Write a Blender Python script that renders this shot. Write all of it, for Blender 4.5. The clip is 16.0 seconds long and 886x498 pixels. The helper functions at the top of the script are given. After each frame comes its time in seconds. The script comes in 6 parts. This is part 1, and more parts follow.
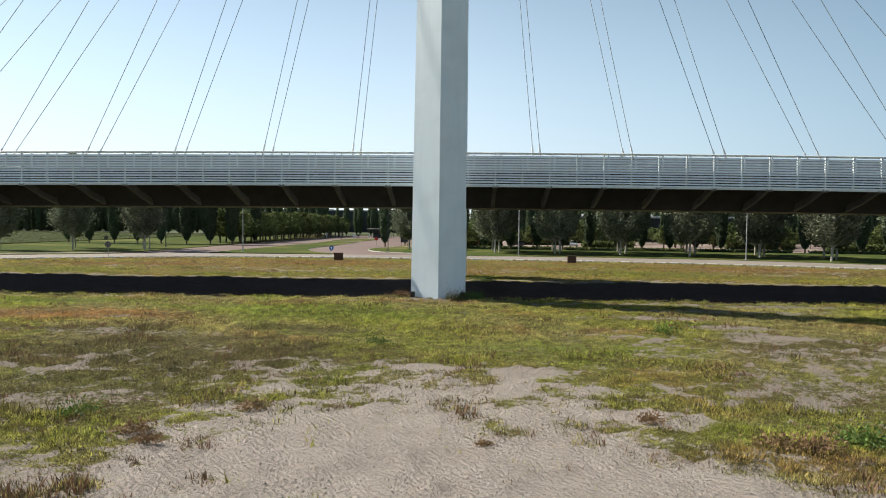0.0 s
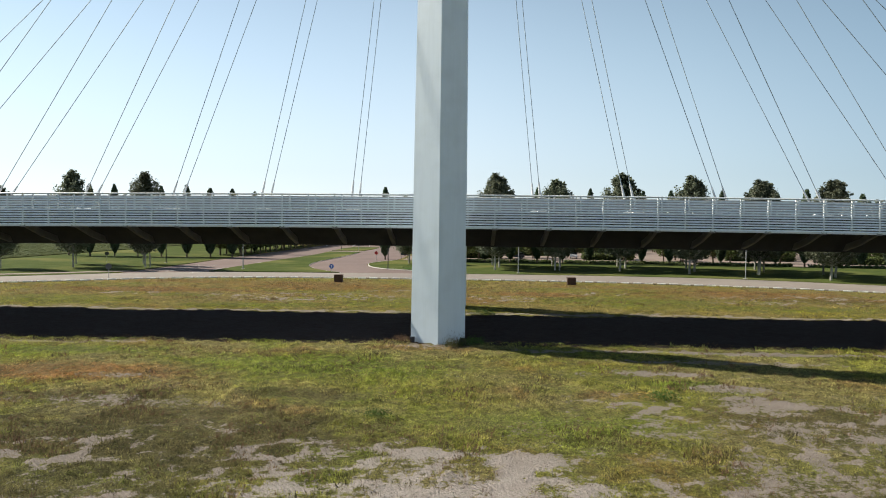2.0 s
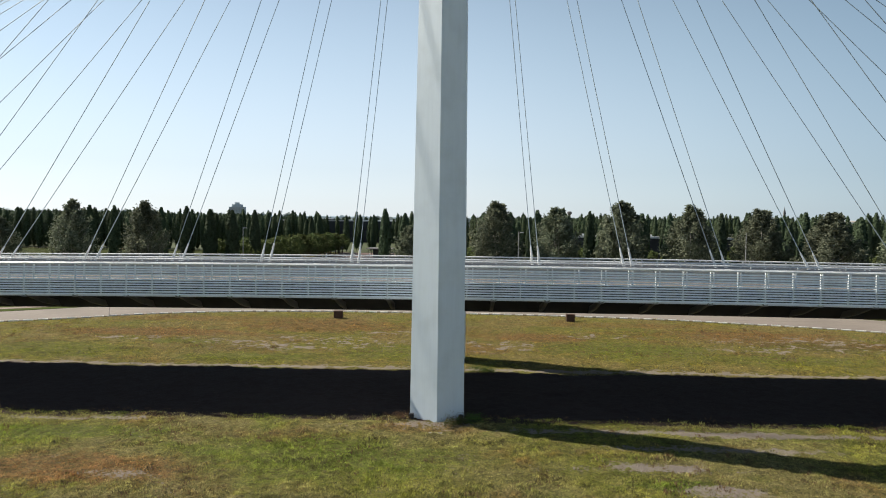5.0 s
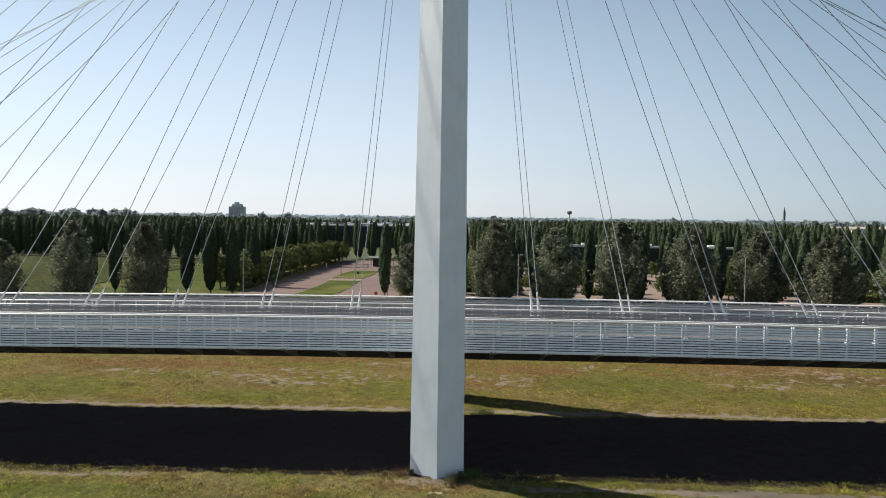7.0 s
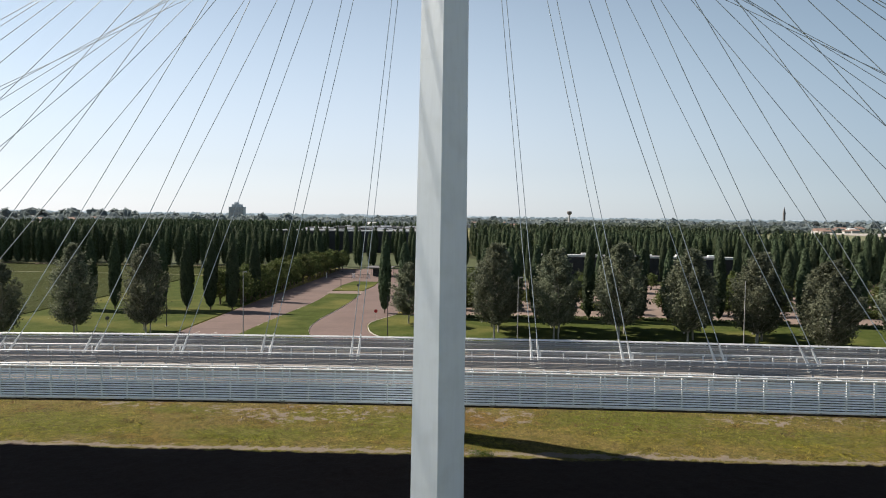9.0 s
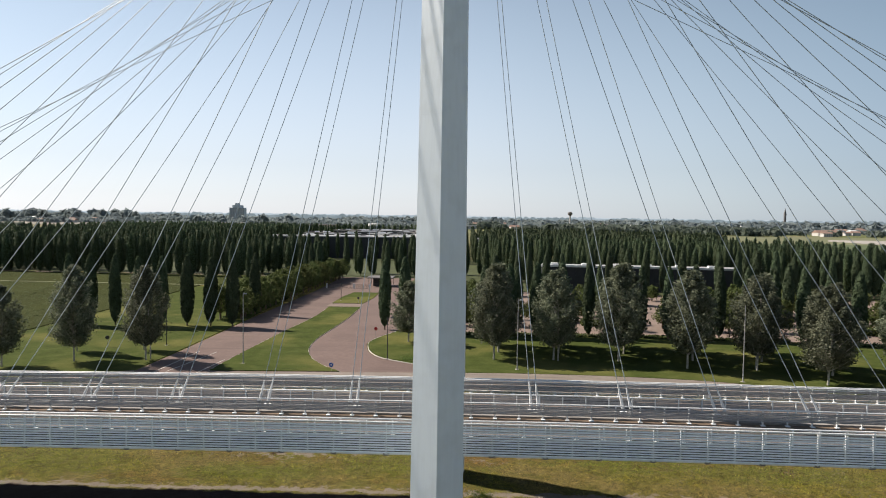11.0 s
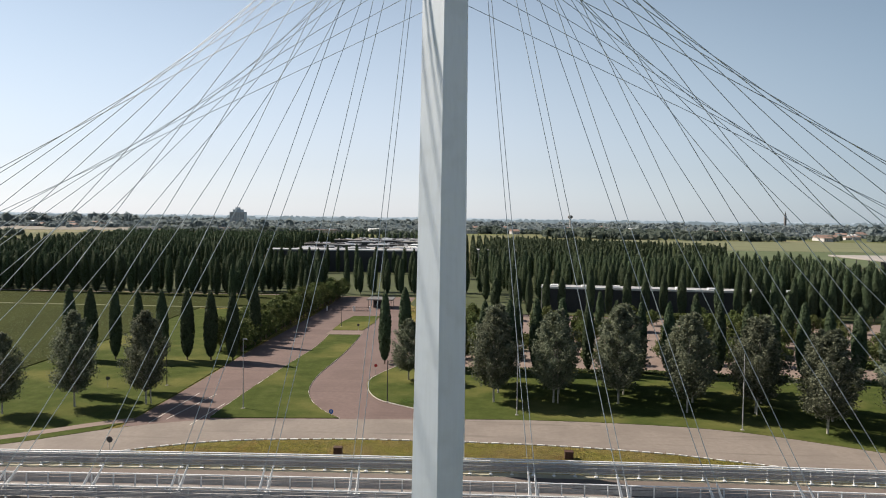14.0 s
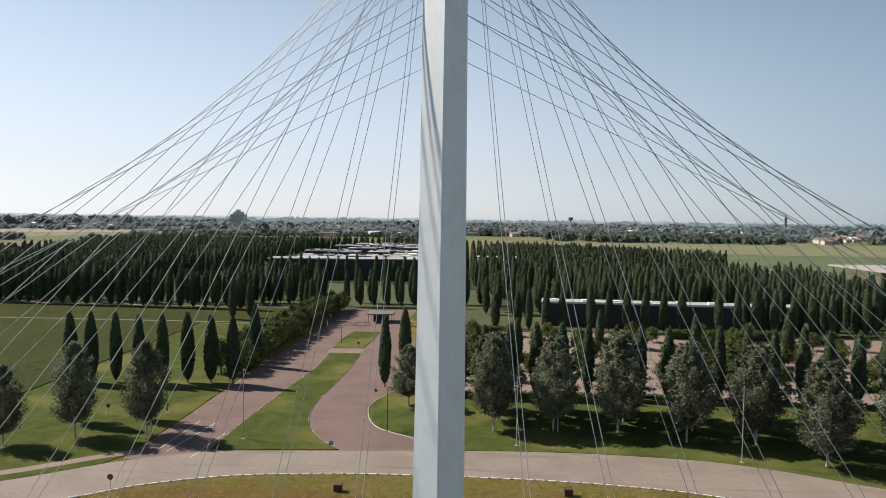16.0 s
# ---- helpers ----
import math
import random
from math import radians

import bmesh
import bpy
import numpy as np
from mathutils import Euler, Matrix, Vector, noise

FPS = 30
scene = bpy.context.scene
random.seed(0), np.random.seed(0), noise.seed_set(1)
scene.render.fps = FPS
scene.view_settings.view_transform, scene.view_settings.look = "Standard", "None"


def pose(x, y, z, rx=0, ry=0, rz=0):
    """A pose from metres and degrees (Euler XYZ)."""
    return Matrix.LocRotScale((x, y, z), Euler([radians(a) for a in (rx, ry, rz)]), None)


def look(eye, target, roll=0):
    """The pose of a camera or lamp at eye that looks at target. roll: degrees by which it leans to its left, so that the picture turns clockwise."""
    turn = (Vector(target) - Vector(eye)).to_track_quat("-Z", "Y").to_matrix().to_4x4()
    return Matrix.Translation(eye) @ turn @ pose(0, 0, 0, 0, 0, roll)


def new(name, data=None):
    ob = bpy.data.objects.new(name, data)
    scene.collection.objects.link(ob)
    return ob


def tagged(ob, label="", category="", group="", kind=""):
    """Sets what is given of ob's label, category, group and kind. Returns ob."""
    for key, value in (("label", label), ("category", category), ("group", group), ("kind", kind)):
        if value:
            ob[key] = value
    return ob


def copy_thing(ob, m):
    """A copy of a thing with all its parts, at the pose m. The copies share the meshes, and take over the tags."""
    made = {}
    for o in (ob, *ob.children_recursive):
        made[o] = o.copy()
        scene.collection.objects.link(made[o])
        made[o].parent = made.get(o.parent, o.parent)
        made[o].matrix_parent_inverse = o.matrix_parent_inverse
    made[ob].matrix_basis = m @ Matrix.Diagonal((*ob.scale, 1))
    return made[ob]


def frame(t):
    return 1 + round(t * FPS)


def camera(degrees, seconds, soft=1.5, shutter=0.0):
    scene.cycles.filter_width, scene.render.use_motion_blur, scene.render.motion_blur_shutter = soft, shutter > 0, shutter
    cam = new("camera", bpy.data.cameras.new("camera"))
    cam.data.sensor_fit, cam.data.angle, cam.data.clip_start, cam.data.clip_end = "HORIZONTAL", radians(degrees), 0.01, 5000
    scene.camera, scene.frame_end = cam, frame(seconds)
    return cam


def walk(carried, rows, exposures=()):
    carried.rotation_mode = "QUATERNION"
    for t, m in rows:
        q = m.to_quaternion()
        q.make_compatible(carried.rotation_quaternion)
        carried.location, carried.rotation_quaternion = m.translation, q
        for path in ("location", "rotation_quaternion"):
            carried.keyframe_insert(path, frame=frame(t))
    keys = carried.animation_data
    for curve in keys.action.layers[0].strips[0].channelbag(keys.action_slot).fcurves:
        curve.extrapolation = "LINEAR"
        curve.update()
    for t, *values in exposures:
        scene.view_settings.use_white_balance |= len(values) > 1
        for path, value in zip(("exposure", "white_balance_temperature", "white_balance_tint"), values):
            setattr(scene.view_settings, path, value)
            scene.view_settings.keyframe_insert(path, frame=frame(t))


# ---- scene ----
PATH = [
    (0.0, 0.000, -0.000, 4.860, 2.135, -2.013, 0.701),
    (0.5, -0.007, -0.051, 5.492, 2.138, -2.060, 0.699),
    (1.0, 0.007, -0.046, 6.237, 2.141, -2.093, 0.691),
    (1.5, 0.005, -0.034, 7.078, 2.143, -2.111, 0.678),
    (2.0, -0.004, -0.049, 7.919, 2.144, -2.111, 0.666),
    (2.5, 0.003, -0.074, 8.741, 2.145, -2.150, 0.656),
    (3.0, 0.004, -0.101, 9.567, 2.139, -2.185, 0.652),
    (3.5, -0.001, -0.092, 10.409, 2.135, -2.199, 0.657),
    (4.0, 0.000, -0.107, 11.333, 2.134, -2.223, 0.666),
    (6.5, -0.042, -0.106, 16.125, 2.120, -2.548, 0.717),
    (7.0, -0.060, -0.093, 17.110, 2.116, -2.525, 0.718),
    (7.5, -0.092, -0.100, 17.978, 2.111, -2.601, 0.725),
    (8.0, -0.112, -0.065, 18.901, 2.109, -2.620, 0.732),
    (8.5, -0.124, -0.025, 19.897, 2.108, -2.648, 0.734),
    (9.0, -0.115, 0.063, 20.954, 2.108, -2.624, 0.734),
    (11.5, -0.047, 0.260, 25.657, 2.169, -2.670, 0.795),
    (12.0, -0.053, 0.297, 26.785, 2.172, -2.630, 0.784),
    (12.5, -0.059, 0.325, 28.039, 2.176, -2.578, 0.771),
    (13.0, -0.061, 0.369, 29.340, 2.178, -2.570, 0.754),
    (13.5, -0.051, 0.386, 30.638, 2.181, -2.590, 0.740),
    (14.0, -0.047, 0.401, 31.923, 2.191, -2.583, 0.727),
    (14.5, -0.025, 0.425, 33.191, 2.208, -2.594, 0.715),
    (15.0, -0.018, 0.457, 34.457, 2.216, -2.592, 0.706),
    (15.5, -0.020, 0.469, 35.715, 2.222, -2.575, 0.704),
    (16.0, -0.024, 0.458, 36.969, 2.224, -2.579, 0.699),
]
cam = camera(66.0, 16.0, soft=1.0)
walk(cam, [(t, pose(x, y, z, 90 + pitch, 0, yaw) @ pose(0, 0, 0, 0, 0, roll)) for t, x, y, z, yaw, pitch, roll in PATH],
     exposures=[(0.0, 1.16, 6300, 6), (4.0, 0.98, 6300, 7), (9.0, 0.92, 6500, 12), (16.0, 0.85, 6500, 13)])

# ---------------------------------------------------------------- light
SUN_AZ = math.atan2(-0.933, 0.360)   # clockwise from +y
SUN_EL = radians(42)
world = bpy.data.worlds.new("sky")
world.use_nodes = True
scene.world = world
wn = world.node_tree
sky = wn.nodes.new("ShaderNodeTexSky")
sky.sky_type = "NISHITA"
sky.sun_disc = False
sky.sun_elevation = SUN_EL
sky.sun_rotation = SUN_AZ
sky.altitude = 50
sky.air_density = 1.0
sky.dust_density = 0.4
sky.ozone_density = 1.6
wn.nodes["Background"].inputs["Strength"].default_value = 0.05
soft_sky = wn.nodes.new("ShaderNodeHueSaturation")
soft_sky.inputs["Saturation"].default_value = 0.9
clear = wn.nodes.new("ShaderNodeMix")
clear.data_type, clear.blend_type = "RGBA", "MULTIPLY"
clear.inputs[0].default_value = 1.0
clear.inputs[7].default_value = (0.95, 1.03, 1.0, 1)
wn.links.new(sky.outputs[0], clear.inputs[6])
wn.links.new(clear.outputs[2], soft_sky.inputs["Color"])
# summer haze lies low all round the horizon
sky_dir = wn.nodes.new("ShaderNodeTexCoord")
sky_z = wn.nodes.new("ShaderNodeSeparateXYZ")
wn.links.new(sky_dir.outputs["Generated"], sky_z.inputs[0])
haze = wn.nodes.new("ShaderNodeMapRange")
haze.interpolation_type = "SMOOTHSTEP"
for slot, value in (("From Min", -0.05), ("From Max", 0.66), ("To Min", 0.9), ("To Max", 0.0)):
    haze.inputs[slot].default_value = value
wn.links.new(sky_z.outputs["Z"], haze.inputs["Value"])
veil = wn.nodes.new("ShaderNodeMix")
veil.data_type = "RGBA"
pale_sky = wn.nodes.new("ShaderNodeHueSaturation")
pale_sky.inputs["Saturation"].default_value = 0.3
wn.links.new(sky.outputs[0], pale_sky.inputs["Color"])
cool = wn.nodes.new("ShaderNodeMix")
cool.data_type, cool.blend_type = "RGBA", "MULTIPLY"
cool.inputs[0].default_value = 1.0
cool.inputs[7].default_value = (1.4, 1.62, 1.8, 1)
wn.links.new(pale_sky.outputs[0], cool.inputs[6])
even = wn.nodes.new("ShaderNodeMix")
even.data_type = "RGBA"
even.inputs[0].default_value = 0.52
even.inputs[7].default_value = (8.0, 9.1, 10.0, 1)
wn.links.new(cool.outputs[2], even.inputs[6])
wn.links.new(even.outputs[2], veil.inputs[7])
wn.links.new(haze.outputs[0], veil.inputs[0])
wn.links.new(soft_sky.outputs[0], veil.inputs[6])
# the sky pales towards the sun's side and deepens across from it
sun_side = wn.nodes.new("ShaderNodeVectorMath")
sun_side.operation = "DOT_PRODUCT"
sun_side.inputs[1].default_value = (-0.937, 0.350, 0.0)
wn.links.new(sky_dir.outputs["Generated"], sun_side.inputs[0])
across = wn.nodes.new("ShaderNodeMapRange")
across.inputs["From Min"].default_value = -1.0
wn.links.new(sun_side.outputs["Value"], across.inputs["Value"])
deepen = wn.nodes.new("ShaderNodeValToRGB")
for place, tone in ((0.15, (1.0, 1.0, 1.0, 1)), (0.40, (0.63, 0.71, 0.76, 1)), (0.53, (0.83, 0.88, 0.90, 1)), (0.70, (1.0, 1.0, 1.0, 1))):
    stop = deepen.color_ramp.elements.new(place)
    stop.color = tone
deepen.color_ramp.elements.remove(deepen.color_ramp.elements[0])
wn.links.new(across.outputs[0], deepen.inputs[0])
toned = wn.nodes.new("ShaderNodeMix")
toned.data_type, toned.blend_type = "RGBA", "MULTIPLY"
toned.inputs[0].default_value = 1.0
wn.links.new(veil.outputs[2], toned.inputs[6])
wn.links.new(deepen.outputs[0], toned.inputs[7])
low = wn.nodes.new("ShaderNodeMapRange")
low.interpolation_type = "SMOOTHSTEP"
for slot, value in (("From Min", 0.0), ("From Max", 0.28), ("To Min", 1.0), ("To Max", 0.0)):
    low.inputs[slot].default_value = value
wn.links.new(sky_z.outputs["Z"], low.inputs["Value"])
dusty = wn.nodes.new("ShaderNodeMix")
dusty.data_type, dusty.blend_type = "RGBA", "MULTIPLY"
dusty.inputs[7].default_value = (0.99, 0.92, 0.90, 1)
wn.links.new(low.outputs[0], dusty.inputs[0])
wn.links.new(toned.outputs[2], dusty.inputs[6])
wn.links.new(dusty.outputs[2], wn.nodes["Background"].inputs["Color"])
sun_lamp = bpy.data.lights.new("sun", "SUN")
sun_lamp.energy = 5.0
sun_lamp.angle = radians(0.53)
sun_lamp.color = (1.0, 0.905, 0.77)
sun = new("sun", sun_lamp)
sun_dir = Vector((math.sin(SUN_AZ) * math.cos(SUN_EL), math.cos(SUN_AZ) * math.cos(SUN_EL), math.sin(SUN_EL)))
sun.matrix_world = look(sun_dir * 300, (0, 0, 0))

# ---------------------------------------------------------------- material helpers


class Mat:
    """A node material with short calls."""

    def __init__(self, name, rough=0.8, metal=0.0, spec=0.3):
        self.m = bpy.data.materials.new(name)
        self.m.use_nodes = True
        self.t = self.m.node_tree
        self.b = self.t.nodes["Principled BSDF"]
        self.b.inputs["Roughness"].default_value = rough
        self.b.inputs["Metallic"].default_value = metal
        self.b.inputs["Specular IOR Level"].default_value = spec
        self.co = None

    def n(self, kind, **kw):
        node = self.t.nodes.new(kind)
        for k, v in kw.items():
            sock = node.inputs[k.replace("_", " ")]
            self.put(v, sock)
        return node

    def put(self, v, sock):
        if isinstance(v, bpy.types.NodeSocket):
            self.t.links.new(v, sock)
        elif isinstance(v, bpy.types.Node):
            self.t.links.new(v.outputs[0], sock)
        elif isinstance(v, tuple) and len(v) == 3 and sock.type == "RGBA":
            sock.default_value = (*v, 1)
        else:
            sock.default_value = v

    def where(self):
        if not self.co:
            self.co = self.n("ShaderNodeTexCoord").outputs["Object"]
        return self.co

    def noise(self, scale, detail=4.0, rough=0.55, stretch=None, offset=None):
        v = self.where()
        if stretch or offset:
            mp = self.n("ShaderNodeMapping", Vector=v)
            if stretch:
                mp.inputs["Scale"].default_value = stretch
            if offset:
                mp.inputs["Location"].default_value = offset
            v = mp.outputs[0]
        return self.n("ShaderNodeTexNoise", Vector=v, Scale=scale, Detail=detail, Roughness=rough).outputs[0]

    def ramp(self, fac, *stops):
        r = self.n("ShaderNodeValToRGB", Fac=fac)
        el = r.color_ramp.elements
        while len(el) < len(stops):
            el.new(0.5)
        for e, (p, c) in zip(el, stops):
            e.position, e.color = p, (*c, 1) if len(c) == 3 else c
        return r.outputs[0]

    def span(self, fac, a, b, lo=0.0, hi=1.0):
        r = self.n("ShaderNodeMapRange", Value=fac, From_Min=a, From_Max=b, To_Min=lo, To_Max=hi)
        return r.outputs[0]

    def mix(self, fac, a, b, kind="MIX"):
        x = self.t.nodes.new("ShaderNodeMix")
        x.data_type, x.blend_type = "RGBA", kind
        self.put(fac, x.inputs[0])
        self.put(a, x.inputs[6])
        self.put(b, x.inputs[7])
        return x.outputs[2]

    def math(self, op, a, b=0.5):
        x = self.t.nodes.new("ShaderNodeMath")
        x.operation = op
        self.put(a, x.inputs[0])
        self.put(b, x.inputs[1])
        return x.outputs[0]

    def color(self, c):
        self.put(c, self.b.inputs["Base Color"])
        return self

    def rough(self, r):
        self.put(r, self.b.inputs["Roughness"])
        return self

    def bump(self, h, strength=0.3, distance=0.02):
        bp = self.n("ShaderNodeBump", Height=h, Strength=strength, Distance=distance)
        self.t.links.new(bp.outputs[0], self.b.inputs["Normal"])
        return self

    def leafy(self, color, amount=0.35):
        """Lets part of the light through, as leaves do."""
        tr = self.n("ShaderNodeBsdfTranslucent", Color=color)
        mx = self.n("ShaderNodeMixShader", Fac=amount)
        self.t.links.new(self.b.outputs[0], mx.inputs[1])
        self.t.links.new(tr.outputs[0], mx.inputs[2])
        self.t.links.new(mx.outputs[0], self.t.nodes["Material Output"].inputs["Surface"])
        return self

    def island(self):
        return self.n("ShaderNodeNewGeometry").outputs["Random Per Island"]

    def each(self):
        return self.n("ShaderNodeObjectInfo").outputs["Random"]


def plain(name, c, rough=0.6, metal=0.0, vary=0.12, scale=6.0, bump=0.0):
    m = Mat(name, rough, metal)
    f = m.noise(scale, 5)
    f2 = m.noise(scale * 0.12, 3)
    lo = tuple(x * (1 - vary) for x in c)
    hi = tuple(min(1, x * (1 + vary)) for x in c)
    col = m.mix(m.span(f, 0.3, 0.7), lo, hi)
    col = m.mix(m.span(f2, 0.35, 0.65, 0, 0.35), col, tuple(x * (1 - 1.6 * vary) for x in c))
    m.color(col)
    m.rough(m.span(f, 0.2, 0.8, rough - 0.08, min(1, rough + 0.08)))
    if bump:
        m.bump(f, bump, 0.01)
    return m.m


def steel_paint(name, c, rough=0.45, streak=0.2):
    """White-painted steel with faint rain streaks and grime."""
    m = Mat(name, rough, 0.0, 0.45)
    st = m.noise(1.4, 5, 0.6, stretch=(3.0, 3.0, 0.18))
    gr = m.noise(0.5, 4)
    fine = m.noise(18, 3)
    col = m.mix(m.span(st, 0.42, 0.75, 0, streak), c, (c[0] * 0.55, c[1] * 0.56, c[2] * 0.56))
    col = m.mix(m.span(gr, 0.48, 0.75, 0, 0.4), col, (c[0] * 0.74, c[1] * 0.74, c[2] * 0.72))
    m.color(col)
    m.rough(m.span(fine, 0.3, 0.7, rough - 0.08, rough + 0.1))
    m.bump(fine, 0.05, 0.004)
    return m.m


M = {}
M["pylon"] = steel_paint("pylon paint", (0.56, 0.63, 0.69), 0.5, 0.14)
M["rail"] = steel_paint("rail paint", (0.62, 0.64, 0.65), 0.35, 0.25)
M["fork"] = steel_paint("fork paint", (0.68, 0.69, 0.69), 0.45, 0.2)
M["slat"] = steel_paint("slat paint", (0.70, 0.75, 0.79), 0.35, 0.3)
M["galv"] = plain("galvanised steel", (0.33, 0.33, 0.33), 0.5, 0.1, 0.15, 3.0)
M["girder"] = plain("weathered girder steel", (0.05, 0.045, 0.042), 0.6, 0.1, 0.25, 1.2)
M["strut"] = plain("strut steel", (0.14, 0.13, 0.125), 0.55, 0.1, 0.2, 1.5)
M["cable"] = plain("cable sheath", (0.36, 0.42, 0.47), 0.4, 0.0, 0.08, 2.0)
M["concrete"] = plain("concrete", (0.27, 0.255, 0.235), 0.9, 0, 0.15, 2.0, 0.2)
M["paving"] = plain("grey median paving", (0.20, 0.19, 0.18), 0.9, 0, 0.18, 1.2, 0.2)
M["kerb"] = plain("kerb stone", (0.44, 0.42, 0.385), 0.85, 0, 0.18, 3.0, 0.2)
M["kerb_white"] = plain("white kerb stone", (0.66, 0.65, 0.62), 0.85, 0, 0.15, 3.0, 0.2)
M["dark"] = plain("dark metal", (0.05, 0.05, 0.055), 0.5, 0.4, 0.2, 8.0)
M["brown"] = plain("brown rusted metal", (0.075, 0.042, 0.030), 0.7, 0.2, 0.3, 8.0)
M["white"] = plain("white coated metal", (0.75, 0.76, 0.76), 0.5, 0, 0.08, 1.0)
M["bark"] = plain("pale bark", (0.33, 0.315, 0.275), 0.9, 0, 0.4, 5.0, 0.5)
M["darkbark"] = plain("dark bark", (0.12, 0.09, 0.065), 0.9, 0, 0.3, 6.0, 0.5)
M["blue"] = plain("blue sign enamel", (0.03, 0.09, 0.32), 0.4, 0, 0.05)
M["red"] = plain("red sign enamel", (0.42, 0.03, 0.03), 0.4, 0, 0.05)
M["signback"] = plain("sign back aluminium", (0.10, 0.10, 0.11), 0.5, 0.3, 0.1)
M["charcoal"] = plain("charcoal cladding", (0.035, 0.037, 0.042), 0.6, 0, 0.2, 0.6)
M["roofwhite"] = plain("pale roof sheet", (0.58, 0.58, 0.57), 0.5, 0, 0.15, 0.3)
M["glass"] = plain("dark glazing", (0.02, 0.025, 0.03), 0.08, 0, 0.1)
M["wallwarm"] = plain("plaster wall", (0.36, 0.32, 0.27), 0.9, 0, 0.12, 0.4)
M["wallpale"] = plain("pale plaster wall", (0.42, 0.41, 0.39), 0.9, 0, 0.12, 0.4)
M["tile"] = plain("clay roof tiles", (0.24, 0.165, 0.135), 0.85, 0, 0.25, 0.8)
M["stone"] = plain("grey pebbles", (0.30, 0.27, 0.24), 0.9, 0, 0.3, 9.0)


def asphalt(name, a, b, crack=0.4):
    m = Mat(name, 0.85, 0, 0.25)
    fine = m.noise(40, 3, 0.7)
    mid = m.noise(1.3, 5, 0.6)
    big = m.noise(0.12, 4)
    streak = m.noise(0.5, 4, 0.55, stretch=(0.08, 1.0, 1.0))
    col = m.mix(m.span(mid, 0.3, 0.7), a, b)
    col = m.mix(m.span(big, 0.42, 0.62, 0, 0.55), col, tuple(x * 0.8 for x in a))
    col = m.mix(m.span(streak, 0.56, 0.68, 0, crack), col, tuple(x * 0.62 for x in a))
    col = m.mix(m.span(fine, 0.35, 0.65, 0, 0.3), col, tuple(x * 0.75 for x in b))
    m.color(col).bump(fine, 0.25, 0.01)
    return m.m


M["asphalt"] = asphalt("road asphalt", (0.158, 0.135, 0.116), (0.204, 0.177, 0.152), 0.7)
M["deckroad"] = asphalt("deck asphalt", (0.112, 0.092, 0.080), (0.155, 0.130, 0.114))
M["deckdirt"] = plain("brown dust and grit", (0.150, 0.108, 0.075), 0.95, 0, 0.4, 1.5, 0.3)
M["kerbpale"] = plain("pale yellowish concrete", (0.40, 0.365, 0.265), 0.9, 0, 0.2, 1.0, 0.2)
M["redasphalt"] = asphalt("reddish asphalt", (0.112, 0.078, 0.069), (0.148, 0.105, 0.093), 0.4)
M["gravelpark"] = asphalt("pale pinkish gravel", (0.160, 0.121, 0.101), (0.210, 0.162, 0.136), 0.4)


# drifts in the open field: middle, half width, half depth, strength
RUST = [(-21, 34.5, 7.5, 2.6, 1.0), (-36, 77, 13, 3.2, 0.95), (-18, 83, 13, 4.5, 0.85), (7.6, 77.5, 6.5, 3.6, 0.95), (1.0, 69.8, 3, 3.2, 0.7), (45, 75.5, 5, 3, 0.85), (34, 81, 12, 5, 0.9), (-30, 88, 20, 3, 0.7), (20, 88, 16, 2.5, 0.6), (-2.6, 42.6, 4, 1.2, 0.7), (7.5, 31.5, 2.2, 1.0, 0.6), (6.5, 14.5, 2.2, 0.9, 0.6)]
FRESH = [(17, 70.5, 10, 5, 1.0), (30, 67, 12, 3, 0.8), (-20, 64, 9, 2.4, 0.9), (-41, 66, 9, 5, 0.8), (-31, 71.5, 5, 1.6, 0.8), (-8, 67, 6, 4, 0.8), (-9, 37, 9, 3.5, 0.8), (10.6, 34, 2.2, 0.9, 1.0), (-14, 24.5, 5, 1.0, 0.7), (3, 27, 7, 2, 0.6), (-26, 40.5, 9, 1.6, 0.8), (9.5, 15.6, 1.4, 0.7, 1.0)]
WEEDY = [(-11.5, 24.3, 9, 4.5, 0.9), (17, 27, 8, 5, 0.75), (-13, 18.5, 6.5, 3, 0.85), (-17, 29.2, 6, 1.6, 0.8), (-8, 30.6, 4, 1.0, 0.7), (12, 20, 5, 2, 0.7), (40, 75, 10, 4, 0.5)]


def drifts(m, spots, rag):
    """How far a place lies inside one of the drifts, 0 to 1, with a ragged rim."""
    place = m.n("ShaderNodeSeparateXYZ", Vector=m.where())
    out = None
    for cx, cy, rx, ry, strength in spots:
        du = m.math("DIVIDE", m.math("ADD", place.outputs[0], -float(cx)), float(rx))
        dv = m.math("DIVIDE", m.math("ADD", place.outputs[1], -float(cy)), float(ry))
        rim = m.math("ADD", m.math("SQRT", m.math("ADD", m.math("MULTIPLY", du, du), m.math("MULTIPLY", dv, dv))), rag)
        inside = m.span(rim, 0.55, 1.15, strength, 0.0)
        out = inside if out is None else m.math("MAXIMUM", out, inside)
    return out


